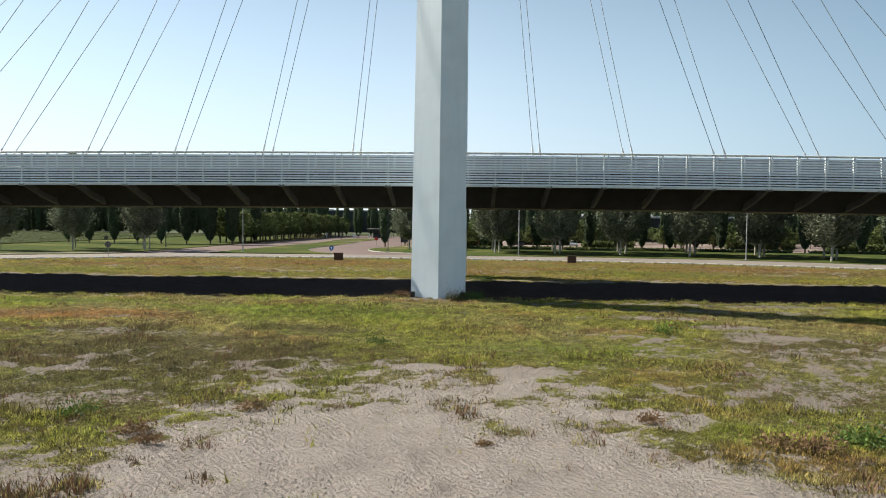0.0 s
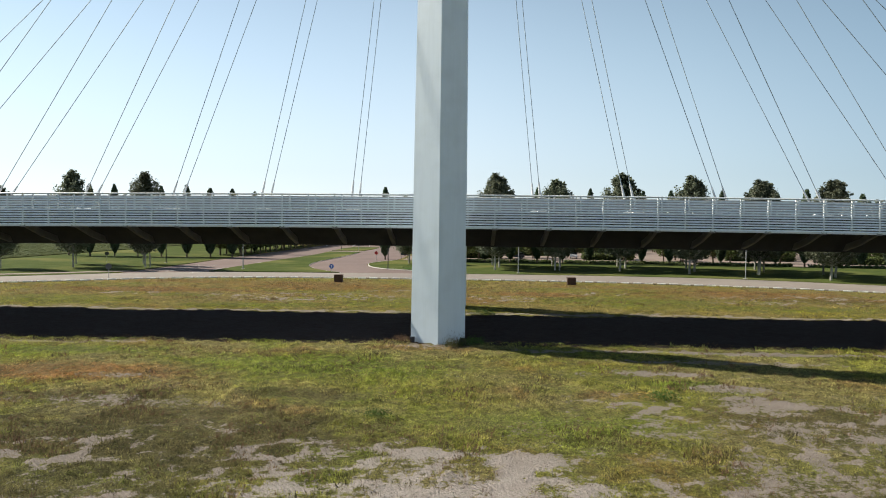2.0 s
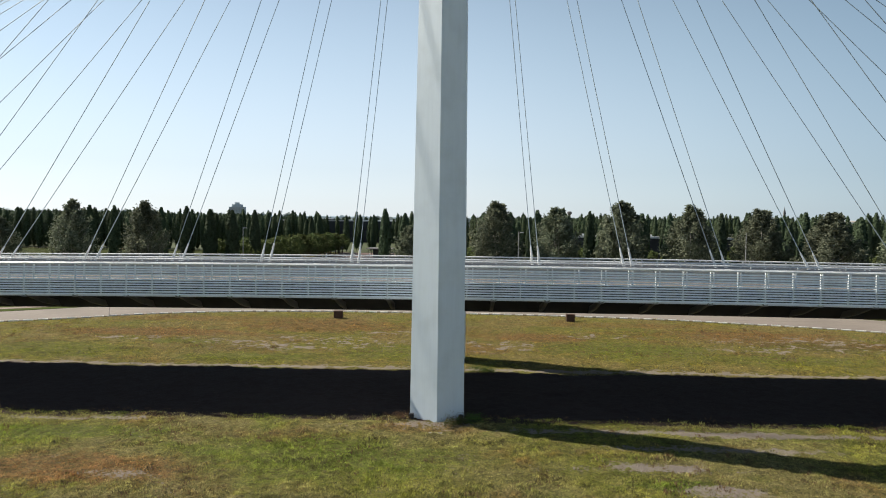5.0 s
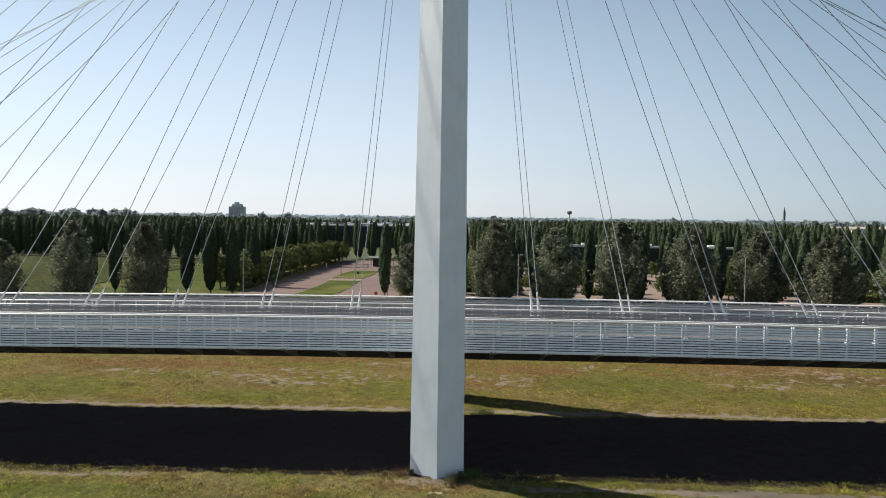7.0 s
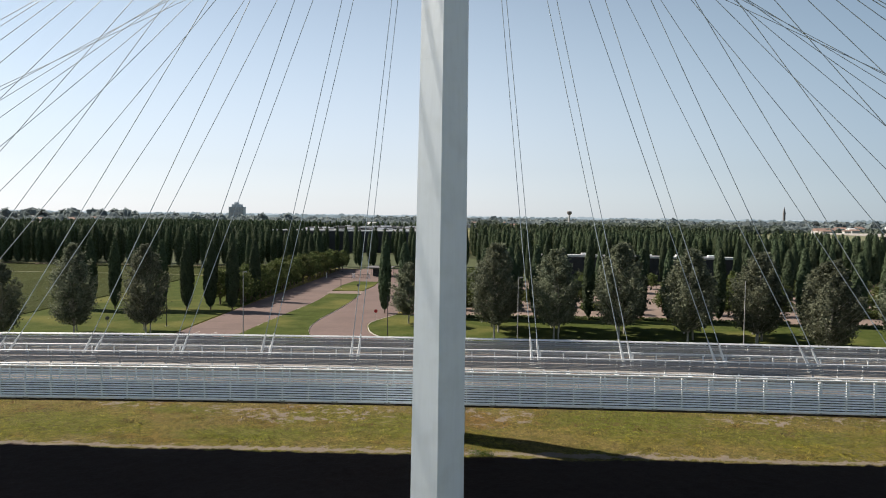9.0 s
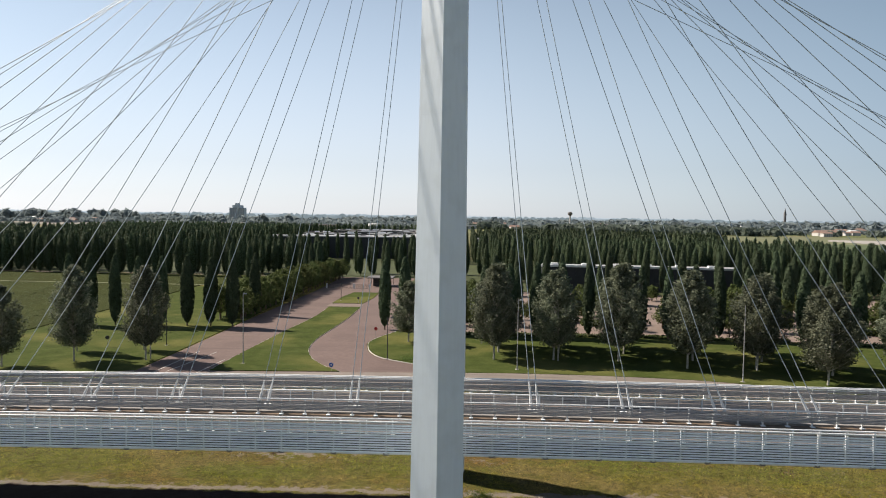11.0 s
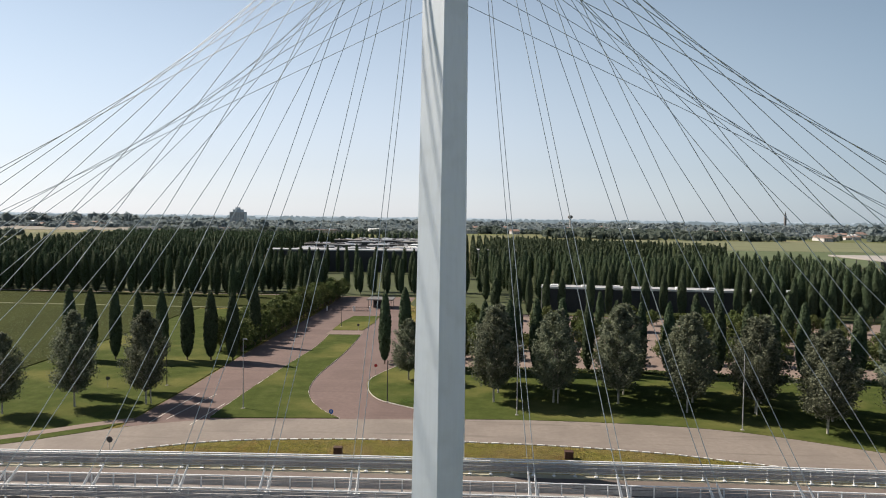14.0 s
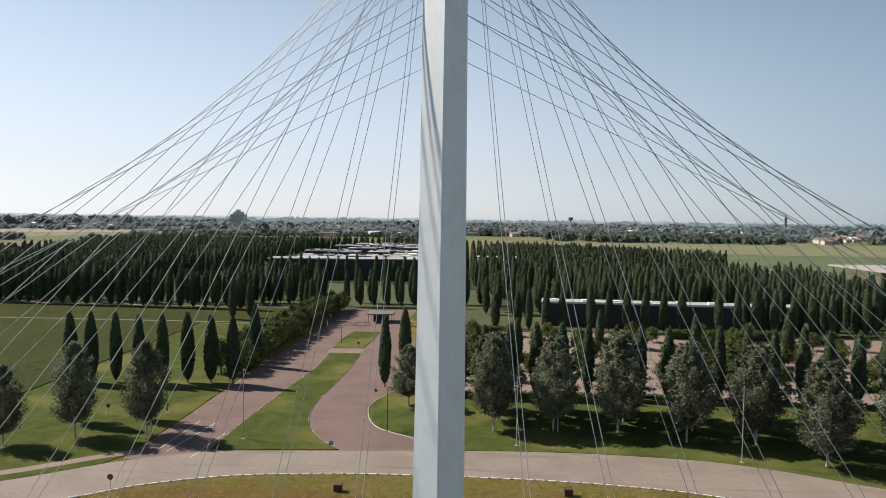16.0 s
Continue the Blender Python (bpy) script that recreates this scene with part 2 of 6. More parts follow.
def grass_color(m, lush):
    """Grass by place: green, straw and reddish seed heads in drifts."""
    big = m.noise(0.09, 3, 0.5)
    mid = m.noise(0.8, 6, 0.72)
    rag = m.span(m.noise(0.6, 6, 0.7, offset=(5, 3, 0)), 0.25, 0.75, -0.55, 0.55)
    green = m.ramp(m.span(mid, 0.3, 0.7), (0.0, (0.130, 0.142, 0.020)), (0.5, (0.240, 0.242, 0.044)), (1.0, (0.330, 0.312, 0.075)))
    straw = m.mix(m.span(mid, 0.3, 0.7), (0.270, 0.218, 0.088), (0.370, 0.305, 0.150))
    rusty = m.mix(m.span(mid, 0.32, 0.68), (0.190, 0.098, 0.036), (0.360, 0.205, 0.084))
    fresh = m.mix(m.span(mid, 0.32, 0.68), (0.118, 0.170, 0.019), (0.230, 0.286, 0.042))
    c = m.mix(m.span(big, 0.46, 0.56, 0, 0.7 - lush), green, straw)
    c = m.mix(m.span(m.noise(0.22, 5, 0.66, offset=(7, 41, 0)), 0.52, 0.62, 0, 0.5), c, fresh)
    c = m.mix(m.span(m.noise(0.17, 5, 0.62, offset=(13, 5, 0)), 0.55, 0.66, 0, 0.6), c, rusty)
    c = m.mix(drifts(m, FRESH, rag), c, fresh)
    c = m.mix(drifts(m, RUST, rag), c, rusty)
    dark = m.math("MAXIMUM", m.span(m.noise(0.4, 6, 0.74, offset=(31, 17, 0)), 0.53, 0.66, 0, 0.42), drifts(m, WEEDY, rag))
    c = m.mix(dark, c, m.mix(m.span(mid, 0.35, 0.65), (0.058, 0.050, 0.026), (0.130, 0.110, 0.046)))
    # tussocks: light and dark at a hand's and an arm's length
    c = m.mix(m.span(m.noise(1.9, 5, 0.75, offset=(9, 1, 0)), 0.50, 0.62, 0, 0.55), c, (0.058, 0.052, 0.022))
    c = m.mix(m.span(m.noise(3.1, 5, 0.78, offset=(2, 8, 0)), 0.54, 0.66, 0, 0.45), c, (0.34, 0.315, 0.110))
    # drier and warmer north of the bridge
    north = m.n("ShaderNodeSeparateXYZ", Vector=m.where()).outputs[1]
    return m.mix(m.span(north, 56, 62), c, m.mix(1.0, c, (1.02, 0.90, 0.74), "MULTIPLY"))


def make_ground():
    m = Mat("field ground", 0.95, 0, 0.1)
    bare = m.n("ShaderNodeAttribute")
    bare.attribute_name = "bare"
    far = m.n("ShaderNodeAttribute")
    far.attribute_name = "far"
    fine = m.noise(9, 6, 0.7)
    grit = m.noise(20, 4, 0.75)
    mid = m.noise(0.8, 5, 0.6)
    rip = m.n("ShaderNodeTexWave", Vector=m.where(), Scale=2.6, Distortion=6.0, Detail=4.0, Detail_Scale=2.2)
    rip.bands_direction = "DIAGONAL"
    soil = m.mix(m.span(mid, 0.3, 0.7), (0.370, 0.315, 0.282), (0.510, 0.450, 0.412))
    soil = m.mix(m.span(grit, 0.38, 0.62, 0, 0.6), soil, (0.205, 0.172, 0.150))
    soil = m.mix(m.span(m.noise(13, 5, 0.8, offset=(3, 7, 1)), 0.5, 0.62, 0, 0.8), soil, (0.426, 0.385, 0.344))
    place = m.n("ShaderNodeSeparateXYZ", Vector=m.where())
    du, dv = m.math("DIVIDE", m.math("ADD", place.outputs[0], 1.0), 8.0), m.math("DIVIDE", m.math("ADD", place.outputs[1], -15.0), 8.5)
    away = m.math("SQRT", m.math("ADD", m.math("MULTIPLY", du, du), m.math("MULTIPLY", dv, dv)))
    soil = m.mix(m.span(away, 0.75, 1.25, 0, 0.6), soil, m.mix(m.span(grit, 0.35, 0.65), (0.120, 0.092, 0.072), (0.300, 0.250, 0.208)))
    turf = grass_color(m, 0.0)
    # shade in the gaps between tufts is put into the turf colour
    turf = m.mix(m.span(m.noise(2.4, 5, 0.7), 0.46, 0.60, 0, 0.5), turf, (0.070, 0.062, 0.028))
    turf = m.mix(m.span(fine, 0.40, 0.60, 0.05, 0.8), turf, (0.034, 0.030, 0.014))
    turf = m.mix(m.span(m.noise(15, 4, 0.8, offset=(5, 2, 0)), 0.50, 0.62, 0, 0.48), turf, m.mix(m.span(mid, 0.4, 0.6), (0.30, 0.31, 0.075), (0.42, 0.36, 0.17)))
    edge = m.math("ADD", bare.outputs["Fac"], m.span(m.noise(4.5, 6, 0.75), 0.32, 0.68, -0.42, 0.42))
    near_col = m.mix(m.span(edge, 0.40, 0.58), turf, soil)
    # distant farmland in parcels
    cell = m.n("ShaderNodeTexVoronoi", Vector=m.n("ShaderNodeMapping", Vector=m.where(), Scale=(1.0, 0.55, 1.0)), Scale=0.0045)
    sep = m.n("ShaderNodeSeparateColor", Color=cell.outputs["Color"])
    par = m.ramp(sep.outputs[0], (0.0, (0.090, 0.102, 0.045)), (0.3, (0.139, 0.148, 0.066)), (0.55, (0.197, 0.176, 0.115)), (0.8, (0.107, 0.119, 0.057)), (1.0, (0.164, 0.139, 0.107)))
    par = m.mix(m.span(m.noise(0.03, 4), 0.3, 0.7, 0, 0.4), par, (0.074, 0.082, 0.029))
    # the deck's cast shadow, put into the soil colour as a dark band
    deck_shade = m.n("ShaderNodeAttribute")
    deck_shade.attribute_name = "deck_shade"
    shaded_soil = m.mix(m.span(fine, 0.3, 0.7), (0.046, 0.032, 0.029), (0.080, 0.056, 0.048))
    near_col = m.mix(m.span(m.math("ADD", deck_shade.outputs["Fac"], m.span(fine, 0.3, 0.7, -0.2, 0.2)), 0.35, 0.6), near_col, shaded_soil)
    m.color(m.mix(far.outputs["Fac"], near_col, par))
    h = m.math("ADD", m.math("MULTIPLY", m.noise(4.5, 6, 0.75), 1.25), m.math("MULTIPLY", grit, 0.35))
    h = m.math("ADD", h, m.math("MULTIPLY", rip.outputs["Fac"], 0.32))
    m.bump(m.math("ADD", h, m.math("MULTIPLY", fine, 0.8)), 1.0, 0.24)
    return m.m


M["ground"] = make_ground()


def make_lawn():
    m = Mat("mown lawn", 1.0, 0, 0.03)
    fine = m.noise(14, 5, 0.7)
    mid = m.noise(0.35, 6, 0.68)
    big = m.noise(0.05, 3)
    c = m.ramp(m.span(mid, 0.3, 0.7), (0.0, (0.032, 0.044, 0.013)), (0.6, (0.055, 0.068, 0.020)), (1.0, (0.083, 0.089, 0.033)))
    c = m.mix(m.span(fine, 0.35, 0.65, 0, 0.45), c, (0.031, 0.052, 0.009))
    c = m.mix(m.span(big, 0.5, 0.65, 0, 0.45), c, (0.160, 0.145, 0.050))
    c = m.mix(m.span(m.noise(1.6, 5, 0.7), 0.52, 0.68, 0, 0.55), c, (0.056, 0.066, 0.020))
    m.color(c).bump(fine, 0.6, 0.05)
    return m.m


M["lawn"] = make_lawn()
M["meadow"] = plain("rough meadow grass", (0.045, 0.057, 0.018), 1.0, 0, 0.35, 0.4)


def make_crop():
    m = Mat("low field crop", 1.0, 0, 0.02)
    rows = m.n("ShaderNodeTexWave", Vector=m.where(), Scale=0.32, Distortion=2.2, Detail=3.0)
    rows.bands_direction = "Y"
    fine = m.noise(3.5, 5, 0.7)
    big = m.noise(0.06, 4, stretch=(1, 0.4, 1))
    c = m.mix(m.span(fine, 0.3, 0.7), (0.028, 0.034, 0.012), (0.050, 0.056, 0.021))
    c = m.mix(m.span(big, 0.45, 0.65, 0, 0.5), c, (0.054, 0.063, 0.022))
    m.color(m.mix(m.span(rows.outputs["Fac"], 0.2, 0.8, 0, 0.35), c, (0.029, 0.036, 0.011)))
    m.bump(fine, 0.8, 0.15)
    return m.m


M["crop"] = make_crop()
M["stubble"] = plain("dry stubble", (0.165, 0.152, 0.125), 1.0, 0, 0.15, 0.01)
M["ploughed"] = plain("ploughed brown soil", (0.095, 0.080, 0.075), 1.0, 0, 0.2, 0.02)
M["meadow_green"] = plain("meadow grass", (0.066, 0.086, 0.036), 1.0, 0, 0.2, 0.02)
M["meadow_pale"] = plain("mown meadow grass", (0.115, 0.122, 0.062), 1.0, 0, 0.16, 0.015)


def make_leaf(name, dark, light, amount=0.3, rough=0.55):
    m = Mat(name, rough, 0, 0.18)
    r = m.island()
    big = m.noise(0.5, 3)
    c = m.mix(r, dark, light)
    c = m.mix(m.span(big, 0.35, 0.65, 0, 0.4), c, dark)
    hue = m.n("ShaderNodeHueSaturation", Color=c, Value=m.span(m.each(), 0, 1, 0.82, 1.2), Hue=m.span(m.each(), 0, 1, 0.485, 0.512))
    m.color(hue.outputs[0])
    m.leafy(hue.outputs[0], amount)
    return m.m


M["leaf_silver"] = make_leaf("white poplar leaves", (0.066, 0.080, 0.050), (0.200, 0.218, 0.148), 0.38, 0.7)
M["leaf_column"] = make_leaf("dense dark green foliage", (0.042, 0.062, 0.033), (0.070, 0.098, 0.050), 0.25, 0.8)
M["leaf_shrub"] = make_leaf("mid green foliage", (0.058, 0.076, 0.024), (0.110, 0.130, 0.044), 0.3, 0.85)
# blue-grey distance haze is mixed into this leaf colour
M["leaf_far_haze"] = make_leaf("hazed woodland foliage", (0.105, 0.132, 0.112), (0.160, 0.190, 0.158), 0.45, 0.9)
M["crop_leaf"] = make_leaf("low crop leaves", (0.046, 0.058, 0.022), (0.068, 0.082, 0.032), 0.2, 0.9)
# farther trees: still more haze put into the leaf colour
M["leaf_haze"] = make_leaf("distant hazed woodland foliage", (0.175, 0.210, 0.218), (0.225, 0.260, 0.262), 0.45, 0.9)
# tower colours carry distance haze: bluish wall, windows paled towards it
M["towergrey"] = plain("haze-blue grey facade", (0.42, 0.47, 0.50), 0.9, 0, 0.1, 0.2)
M["towerglass"] = plain("window bands paled by haze", (0.27, 0.31, 0.34), 0.5, 0, 0.1)
# solid crown filler; the dark of the shaded inside is in its colour
M["dark_core"] = plain("dark inner foliage", (0.034, 0.048, 0.015), 0.95, 0, 0.3, 1.0)


def make_blade():
    m = Mat("grass blades", 0.75, 0, 0.2)
    c = grass_color(m, 0.1)
    r = m.island()
    v = m.n("ShaderNodeHueSaturation", Color=c, Value=m.span(r, 0, 1, 0.9, 1.6), Hue=m.span(r, 0, 1, 0.485, 0.51))
    tuft = m.n("ShaderNodeHueSaturation", Color=v.outputs[0], Value=m.span(m.noise(2.6, 3, 0.6), 0.32, 0.68, 0.55, 1.5))
    m.color(tuft.outputs[0])
    m.leafy(tuft.outputs[0], 0.45)
    return m.m


M["blade"] = make_blade()
M["weed"] = make_leaf("green weed leaves", (0.045, 0.085, 0.016), (0.11, 0.17, 0.035), 0.3)
M["dryweed"] = make_leaf("dry weed stalks", (0.13, 0.08, 0.045), (0.24, 0.155, 0.085), 0.2, 0.8)
M["darkweed"] = make_leaf("low dark weeds", (0.040, 0.038, 0.018), (0.150, 0.125, 0.060), 0.25, 0.85)
M["clod"] = plain("dry soil clods", (0.34, 0.29, 0.25), 0.95, 0, 0.3, 7.0)

# ---------------------------------------------------------------- mesh helpers
RNG = np.random.default_rng(7)


def mesh_of(name, verts, faces, mat, smooth=False):
    """A mesh from an array of places and an array (n, 3 or 4) or list of faces."""
    me = bpy.data.meshes.new(name)
    if isinstance(faces, np.ndarray):
        k = faces.shape[1]
        me.vertices.add(len(verts))
        me.vertices.foreach_set("co", np.asarray(verts, np.float32).ravel())
        me.loops.add(faces.size)
        me.loops.foreach_set("vertex_index", faces.astype(np.int32).ravel())
        me.polygons.add(len(faces))
        me.polygons.foreach_set("loop_start", np.arange(len(faces), dtype=np.int32) * k)
        me.update(calc_edges=True)
    else:
        me.from_pydata([tuple(v) for v in verts], [], faces)
    me.materials.append(M[mat])
    if smooth:
        me.polygons.foreach_set("use_smooth", [True] * len(me.polygons))
    me.update()
    return me


class Build:
    """Gathers boxes, tubes and slabs into one mesh."""

    def __init__(self):
        self.v, self.f = [], []

    def add(self, verts, faces):
        o = len(self.v)
        self.v += [tuple(p) for p in verts]
        self.f += [tuple(i + o for i in f) for f in faces]
        return self

    def box(self, a, b, bevel=0.0):
        (x0, y0, z0), (x1, y1, z1) = a, b
        if not bevel:
            p = [(x, y, z) for z in (z0, z1) for x, y in ((x0, y0), (x1, y0), (x1, y1), (x0, y1))]
            return self.add(p, [(3, 2, 1, 0), (4, 5, 6, 7), (0, 1, 5, 4), (1, 2, 6, 5), (2, 3, 7, 6), (3, 0, 4, 7)])
        c = bevel
        rings = [(z0, c), (z0 + c, 0), (z1 - c, 0), (z1, c)]
        p = []
        for z, s in rings:
            p += [(x0 + s, y0 + s, z), (x1 - s, y0 + s, z), (x1 - s, y1 - s, z), (x0 + s, y1 - s, z)]
        f = [(3, 2, 1, 0), (12, 13, 14, 15)]
        for r in range(3):
            f += [(4 * r + i, 4 * r + (i + 1) % 4, 4 * r + 4 + (i + 1) % 4, 4 * r + 4 + i) for i in range(4)]
        return self.add(p, f)

    def tube(self, pts, radii, sides=8, caps=True):
        pts = [Vector(p) for p in pts]
        if not isinstance(radii, (list, tuple)):
            radii = [radii] * len(pts)
        p, f = [], []
        for i, (c, r) in enumerate(zip(pts, radii)):
            d = (pts[min(i + 1, len(pts) - 1)] - pts[max(i - 1, 0)]).normalized()
            a = d.orthogonal().normalized() if abs(d.z) > 0.9 else Vector((0, 0, 1)).cross(d).normalized()
            b = d.cross(a)
            for s in range(sides):
                t = 2 * math.pi * s / sides
                p.append(c + a * (r * math.cos(t)) + b * (r * math.sin(t)))
        for i in range(len(pts) - 1):
            f += [(i * sides + s, i * sides + (s + 1) % sides, (i + 1) * sides + (s + 1) % sides, (i + 1) * sides + s) for s in range(sides)]
        if caps:
            f += [tuple(range(sides))[::-1], tuple(range((len(pts) - 1) * sides, len(pts) * sides))]
        return self.add(p, f)

    def loft(self, rings, closed=True, caps=True):
        n = len(rings[0])
        p = [q for r in rings for q in r]
        f = []
        for i in range(len(rings) - 1):
            f += [(i * n + s, i * n + (s + 1) % n, (i + 1) * n + (s + 1) % n, (i + 1) * n + s) for s in range(n if closed else n - 1)]
        if caps:
            f += [tuple(range(n))[::-1], tuple(range((len(rings) - 1) * n, len(rings) * n))]
        return self.add(p, f)

    def mesh(self, name, mat, smooth=False):
        return mesh_of(name, self.v, self.f, mat, smooth)


def part(name, data, parent, label=""):
    """Links a mesh as one object under a thing or a part."""
    ob = new(name, data)
    ob.parent = parent
    if label:
        ob["label"] = label
    return ob


def thing(name, label, category, group="", kind="", at=(0, 0, 0), data=None):
    ob = new(name, data)
    ob.location = at
    return tagged(ob, label, category, group, kind)


def lattice(x, y, seed):
    h = (x.astype(np.int64) * 374761393 + y.astype(np.int64) * 668265263 + seed * 974711) & 0xFFFFFFFF
    h = ((h ^ (h >> 13)) * 1274126177) & 0xFFFFFFFF
    return ((h ^ (h >> 16)) & 0xFFFF) / 65535.0


def vnoise(x, y, scale, seed=0, octaves=4):
    """Value noise from 0 to 1 over the plan."""
    out, amp, tot = 0.0, 1.0, 0.0
    for o in range(octaves):
        u, v = x * scale, y * scale
        i, j = np.floor(u), np.floor(v)
        a, b = u - i, v - j
        a, b = a * a * (3 - 2 * a), b * b * (3 - 2 * b)
        n = (lattice(i, j, seed + o) * (1 - a) + lattice(i + 1, j, seed + o) * a) * (1 - b) + (lattice(i, j + 1, seed + o) * (1 - a) + lattice(i + 1, j + 1, seed + o) * a) * b
        out, tot = out + amp * n, tot + amp
        scale, amp = scale * 2.03, amp * 0.55
    return out / tot


# bare soil: middle, half width, half depth, strength
SOIL = [(-2.0, 13.2, 5.1, 6.6, 1.22), (2.6, 12.0, 4.0, 2.3, 1.0), (7.0, 11.6, 4.0, 1.5, 0.7), (-8.5, 12.4, 2.6, 1.4, 0.6),
        (-0.9, 23.2, 1.8, 0.75, 1.05), (2.0, 22.7, 1.3, 0.7, 1.05), (-1.6, 19.6, 3.4, 1.3, 0.85), (11.0, 20.5, 4.0, 2.0, 0.43),
        (16.0, 26.0, 4.5, 2.0, 0.40), (16.0, 39.8, 8.0, 0.5, 0.6), (-15.5, 28.6, 4.5, 1.0, 0.52), (-11.0, 18.5, 3.0, 1.2, 0.48),
        (18.0, 42.65, 17.0, 0.52, 0.85), (-27.0, 43.5, 9.0, 0.4, 0.6), (-2.0, 43.4, 3.2, 0.7, 0.55), (10.5, 36.5, 3.4, 0.7, 0.7),
        (13.0, 33.3, 2.6, 0.8, 0.65), (13.4, 30.6, 1.8, 1.4, 0.72), (-17.5, 33.8, 2.0, 0.8, 0.5)]
# stretches where soil shows between the tufts
MOSAIC = [(16, 26, 9, 6), (-10, 22.5, 9, 2.8), (9, 30, 6, 2.4), (3, 71.5, 5, 4), (0, 60.1, 70, 0.9), (-36, 73, 6, 2), (-18, 72, 13, 5), (39, 76, 13, 6), (15, 79, 6, 2), (-8, 79, 6, 2), (31, 72, 6, 2)]


def bareness(x, y):
    b = np.zeros_like(x)
    rag = 1.1 * (vnoise(x, y, 0.5, 3, 5) - 0.5) + 1.0 * (vnoise(x, y * 1.4, 1.7, 9, 3) - 0.5)
    for cx, cy, rx, ry, s in SOIL:
        d = np.sqrt(((x - cx) / rx) ** 2 + ((y - cy) / ry) ** 2)
        b = np.maximum(b, s * np.clip(1.28 - d * 0.8 - rag, 0, 1))
    grain = np.clip((vnoise(x, y * 1.2, 1.3, 19, 5) - 0.50) * 7, 0, 1)
    for cx, cy, rx, ry in MOSAIC:
        b = np.maximum(b, 0.72 * grain * np.clip(1.7 - 1.2 * np.sqrt(((x - cx) / rx) ** 2 + ((y - cy) / ry) ** 2), 0, 1))
    near = np.clip((42 - y) / 16, 0.12, 1)
    b = b + near * np.clip((x + 3) / 6, 0.15, 1) * 0.36 * np.clip((vnoise(x, y, 0.42, 11) - 0.55) * 6, 0, 1)
    b = b + 0.5 * np.clip((30 - y) / 10, 0, 1) * np.clip((vnoise(x, y * 1.3, 1.25, 15, 3) - 0.56) * 7, 0, 1)
    # sandy strip where the rain off the deck edge ends
    off = np.abs(y - 60.05 + 0.012 * np.abs(x) - 0.5 * (vnoise(x, y * 0.2, 0.6, 33, 3) - 0.5)) / (0.1 + 0.75 * vnoise(x, y * 0.2, 0.5, 35, 4))
    b = np.maximum(b, 0.72 * np.clip(1.4 - off, 0, 1))
    b = np.maximum(b, 0.25 * np.clip((vnoise(x, y, 0.22, 29) - 0.55) * 6, 0, 1))
    return np.clip(b, 0, 1)


def relief(x, y):
    edge = np.interp(x, [-130, -84, -62, -44.5, -21.5, 6, 25.3, 52, 80, 130], [51, 68, 80, 90.4, 96.2, 96.2, 94, 85.5, 71, 46])
    near = np.clip((edge - 2.5 - y) / 9, 0, 1) * np.clip((120 - np.abs(x)) / 40, 0, 1)
    return near * ((vnoise(x, y, 0.11, 41, 3) - 0.5) * 0.35 + (vnoise(x, y, 0.9, 43, 3) - 0.5) * 0.09 + np.clip(vnoise(x, y, 1.7, 47, 3) - 0.42, 0, 1) * 0.34)


# ---------------------------------------------------------------- ground
def axis(lo, hi, step, far_lo, far_hi, grow=1.16):
    mid = list(np.arange(lo, hi + step * 0.5, step))
    s, up = step, [mid[-1]]
    while up[-1] < far_hi:
        s *= grow
        up.append(up[-1] + s)
    s, dn = step, [mid[0]]
    while dn[-1] > far_lo:
        s *= grow
        dn.append(dn[-1] - s)
    return np.array(dn[:0:-1] + mid + up[1:])


def make_sheet():
    xs = axis(-44, 44, 0.2, -4900, 4900, 1.12)
    ys = axis(9, 95, 0.2, -300, 4900, 1.12)
    gx, gy = np.meshgrid(xs, ys)
    x, y = gx.ravel(), gy.ravel()
    z = relief(x, y)
    nx, ny = len(xs), len(ys)
    i = (np.arange(ny - 1)[:, None] * nx + np.arange(nx - 1)[None, :]).ravel()
    me = mesh_of("ground", np.stack([x, y, z], 1), np.stack([i, i + 1, i + 1 + nx, i + nx], 1), "ground", True)
    at = me.attributes.new("bare", "FLOAT", "POINT")
    at.data.foreach_set("value", bareness(x, y).astype(np.float32))
    # mask of the painted deck shadow, with a ragged rim
    at = me.attributes.new("deck_shade", "FLOAT", "POINT")
    deck_shade = np.clip((8.0 - np.abs(y - 51.6)) / 1.0 + 1.2 * (vnoise(x, y, 0.4, 61) - 0.5), 0, 1) * (np.abs(x) < 95)
    at.data.foreach_set("value", deck_shade.astype(np.float32))
    far = np.clip((y - 240) / 160, 0, 1)
    at = me.attributes.new("far", "FLOAT", "POINT")
    at.data.foreach_set("value", far.astype(np.float32))
    return me


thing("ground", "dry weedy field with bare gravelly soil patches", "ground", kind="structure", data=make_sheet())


def catmull(pts, n=8):
    out = []
    p = [pts[0]] + list(pts) + [pts[-1]]
    for i in range(1, len(p) - 2):
        a, b, c, d = (np.array(q, float) for q in p[i - 1:i + 3])
        for k in range(n):
            t = k / n
            out.append(0.5 * (2 * b + (c - a) * t + (2 * a - 5 * b + 4 * c - d) * t * t + (3 * b - a - 3 * c + d) * t ** 3))
    out.append(np.array(pts[-1], float))
    return out


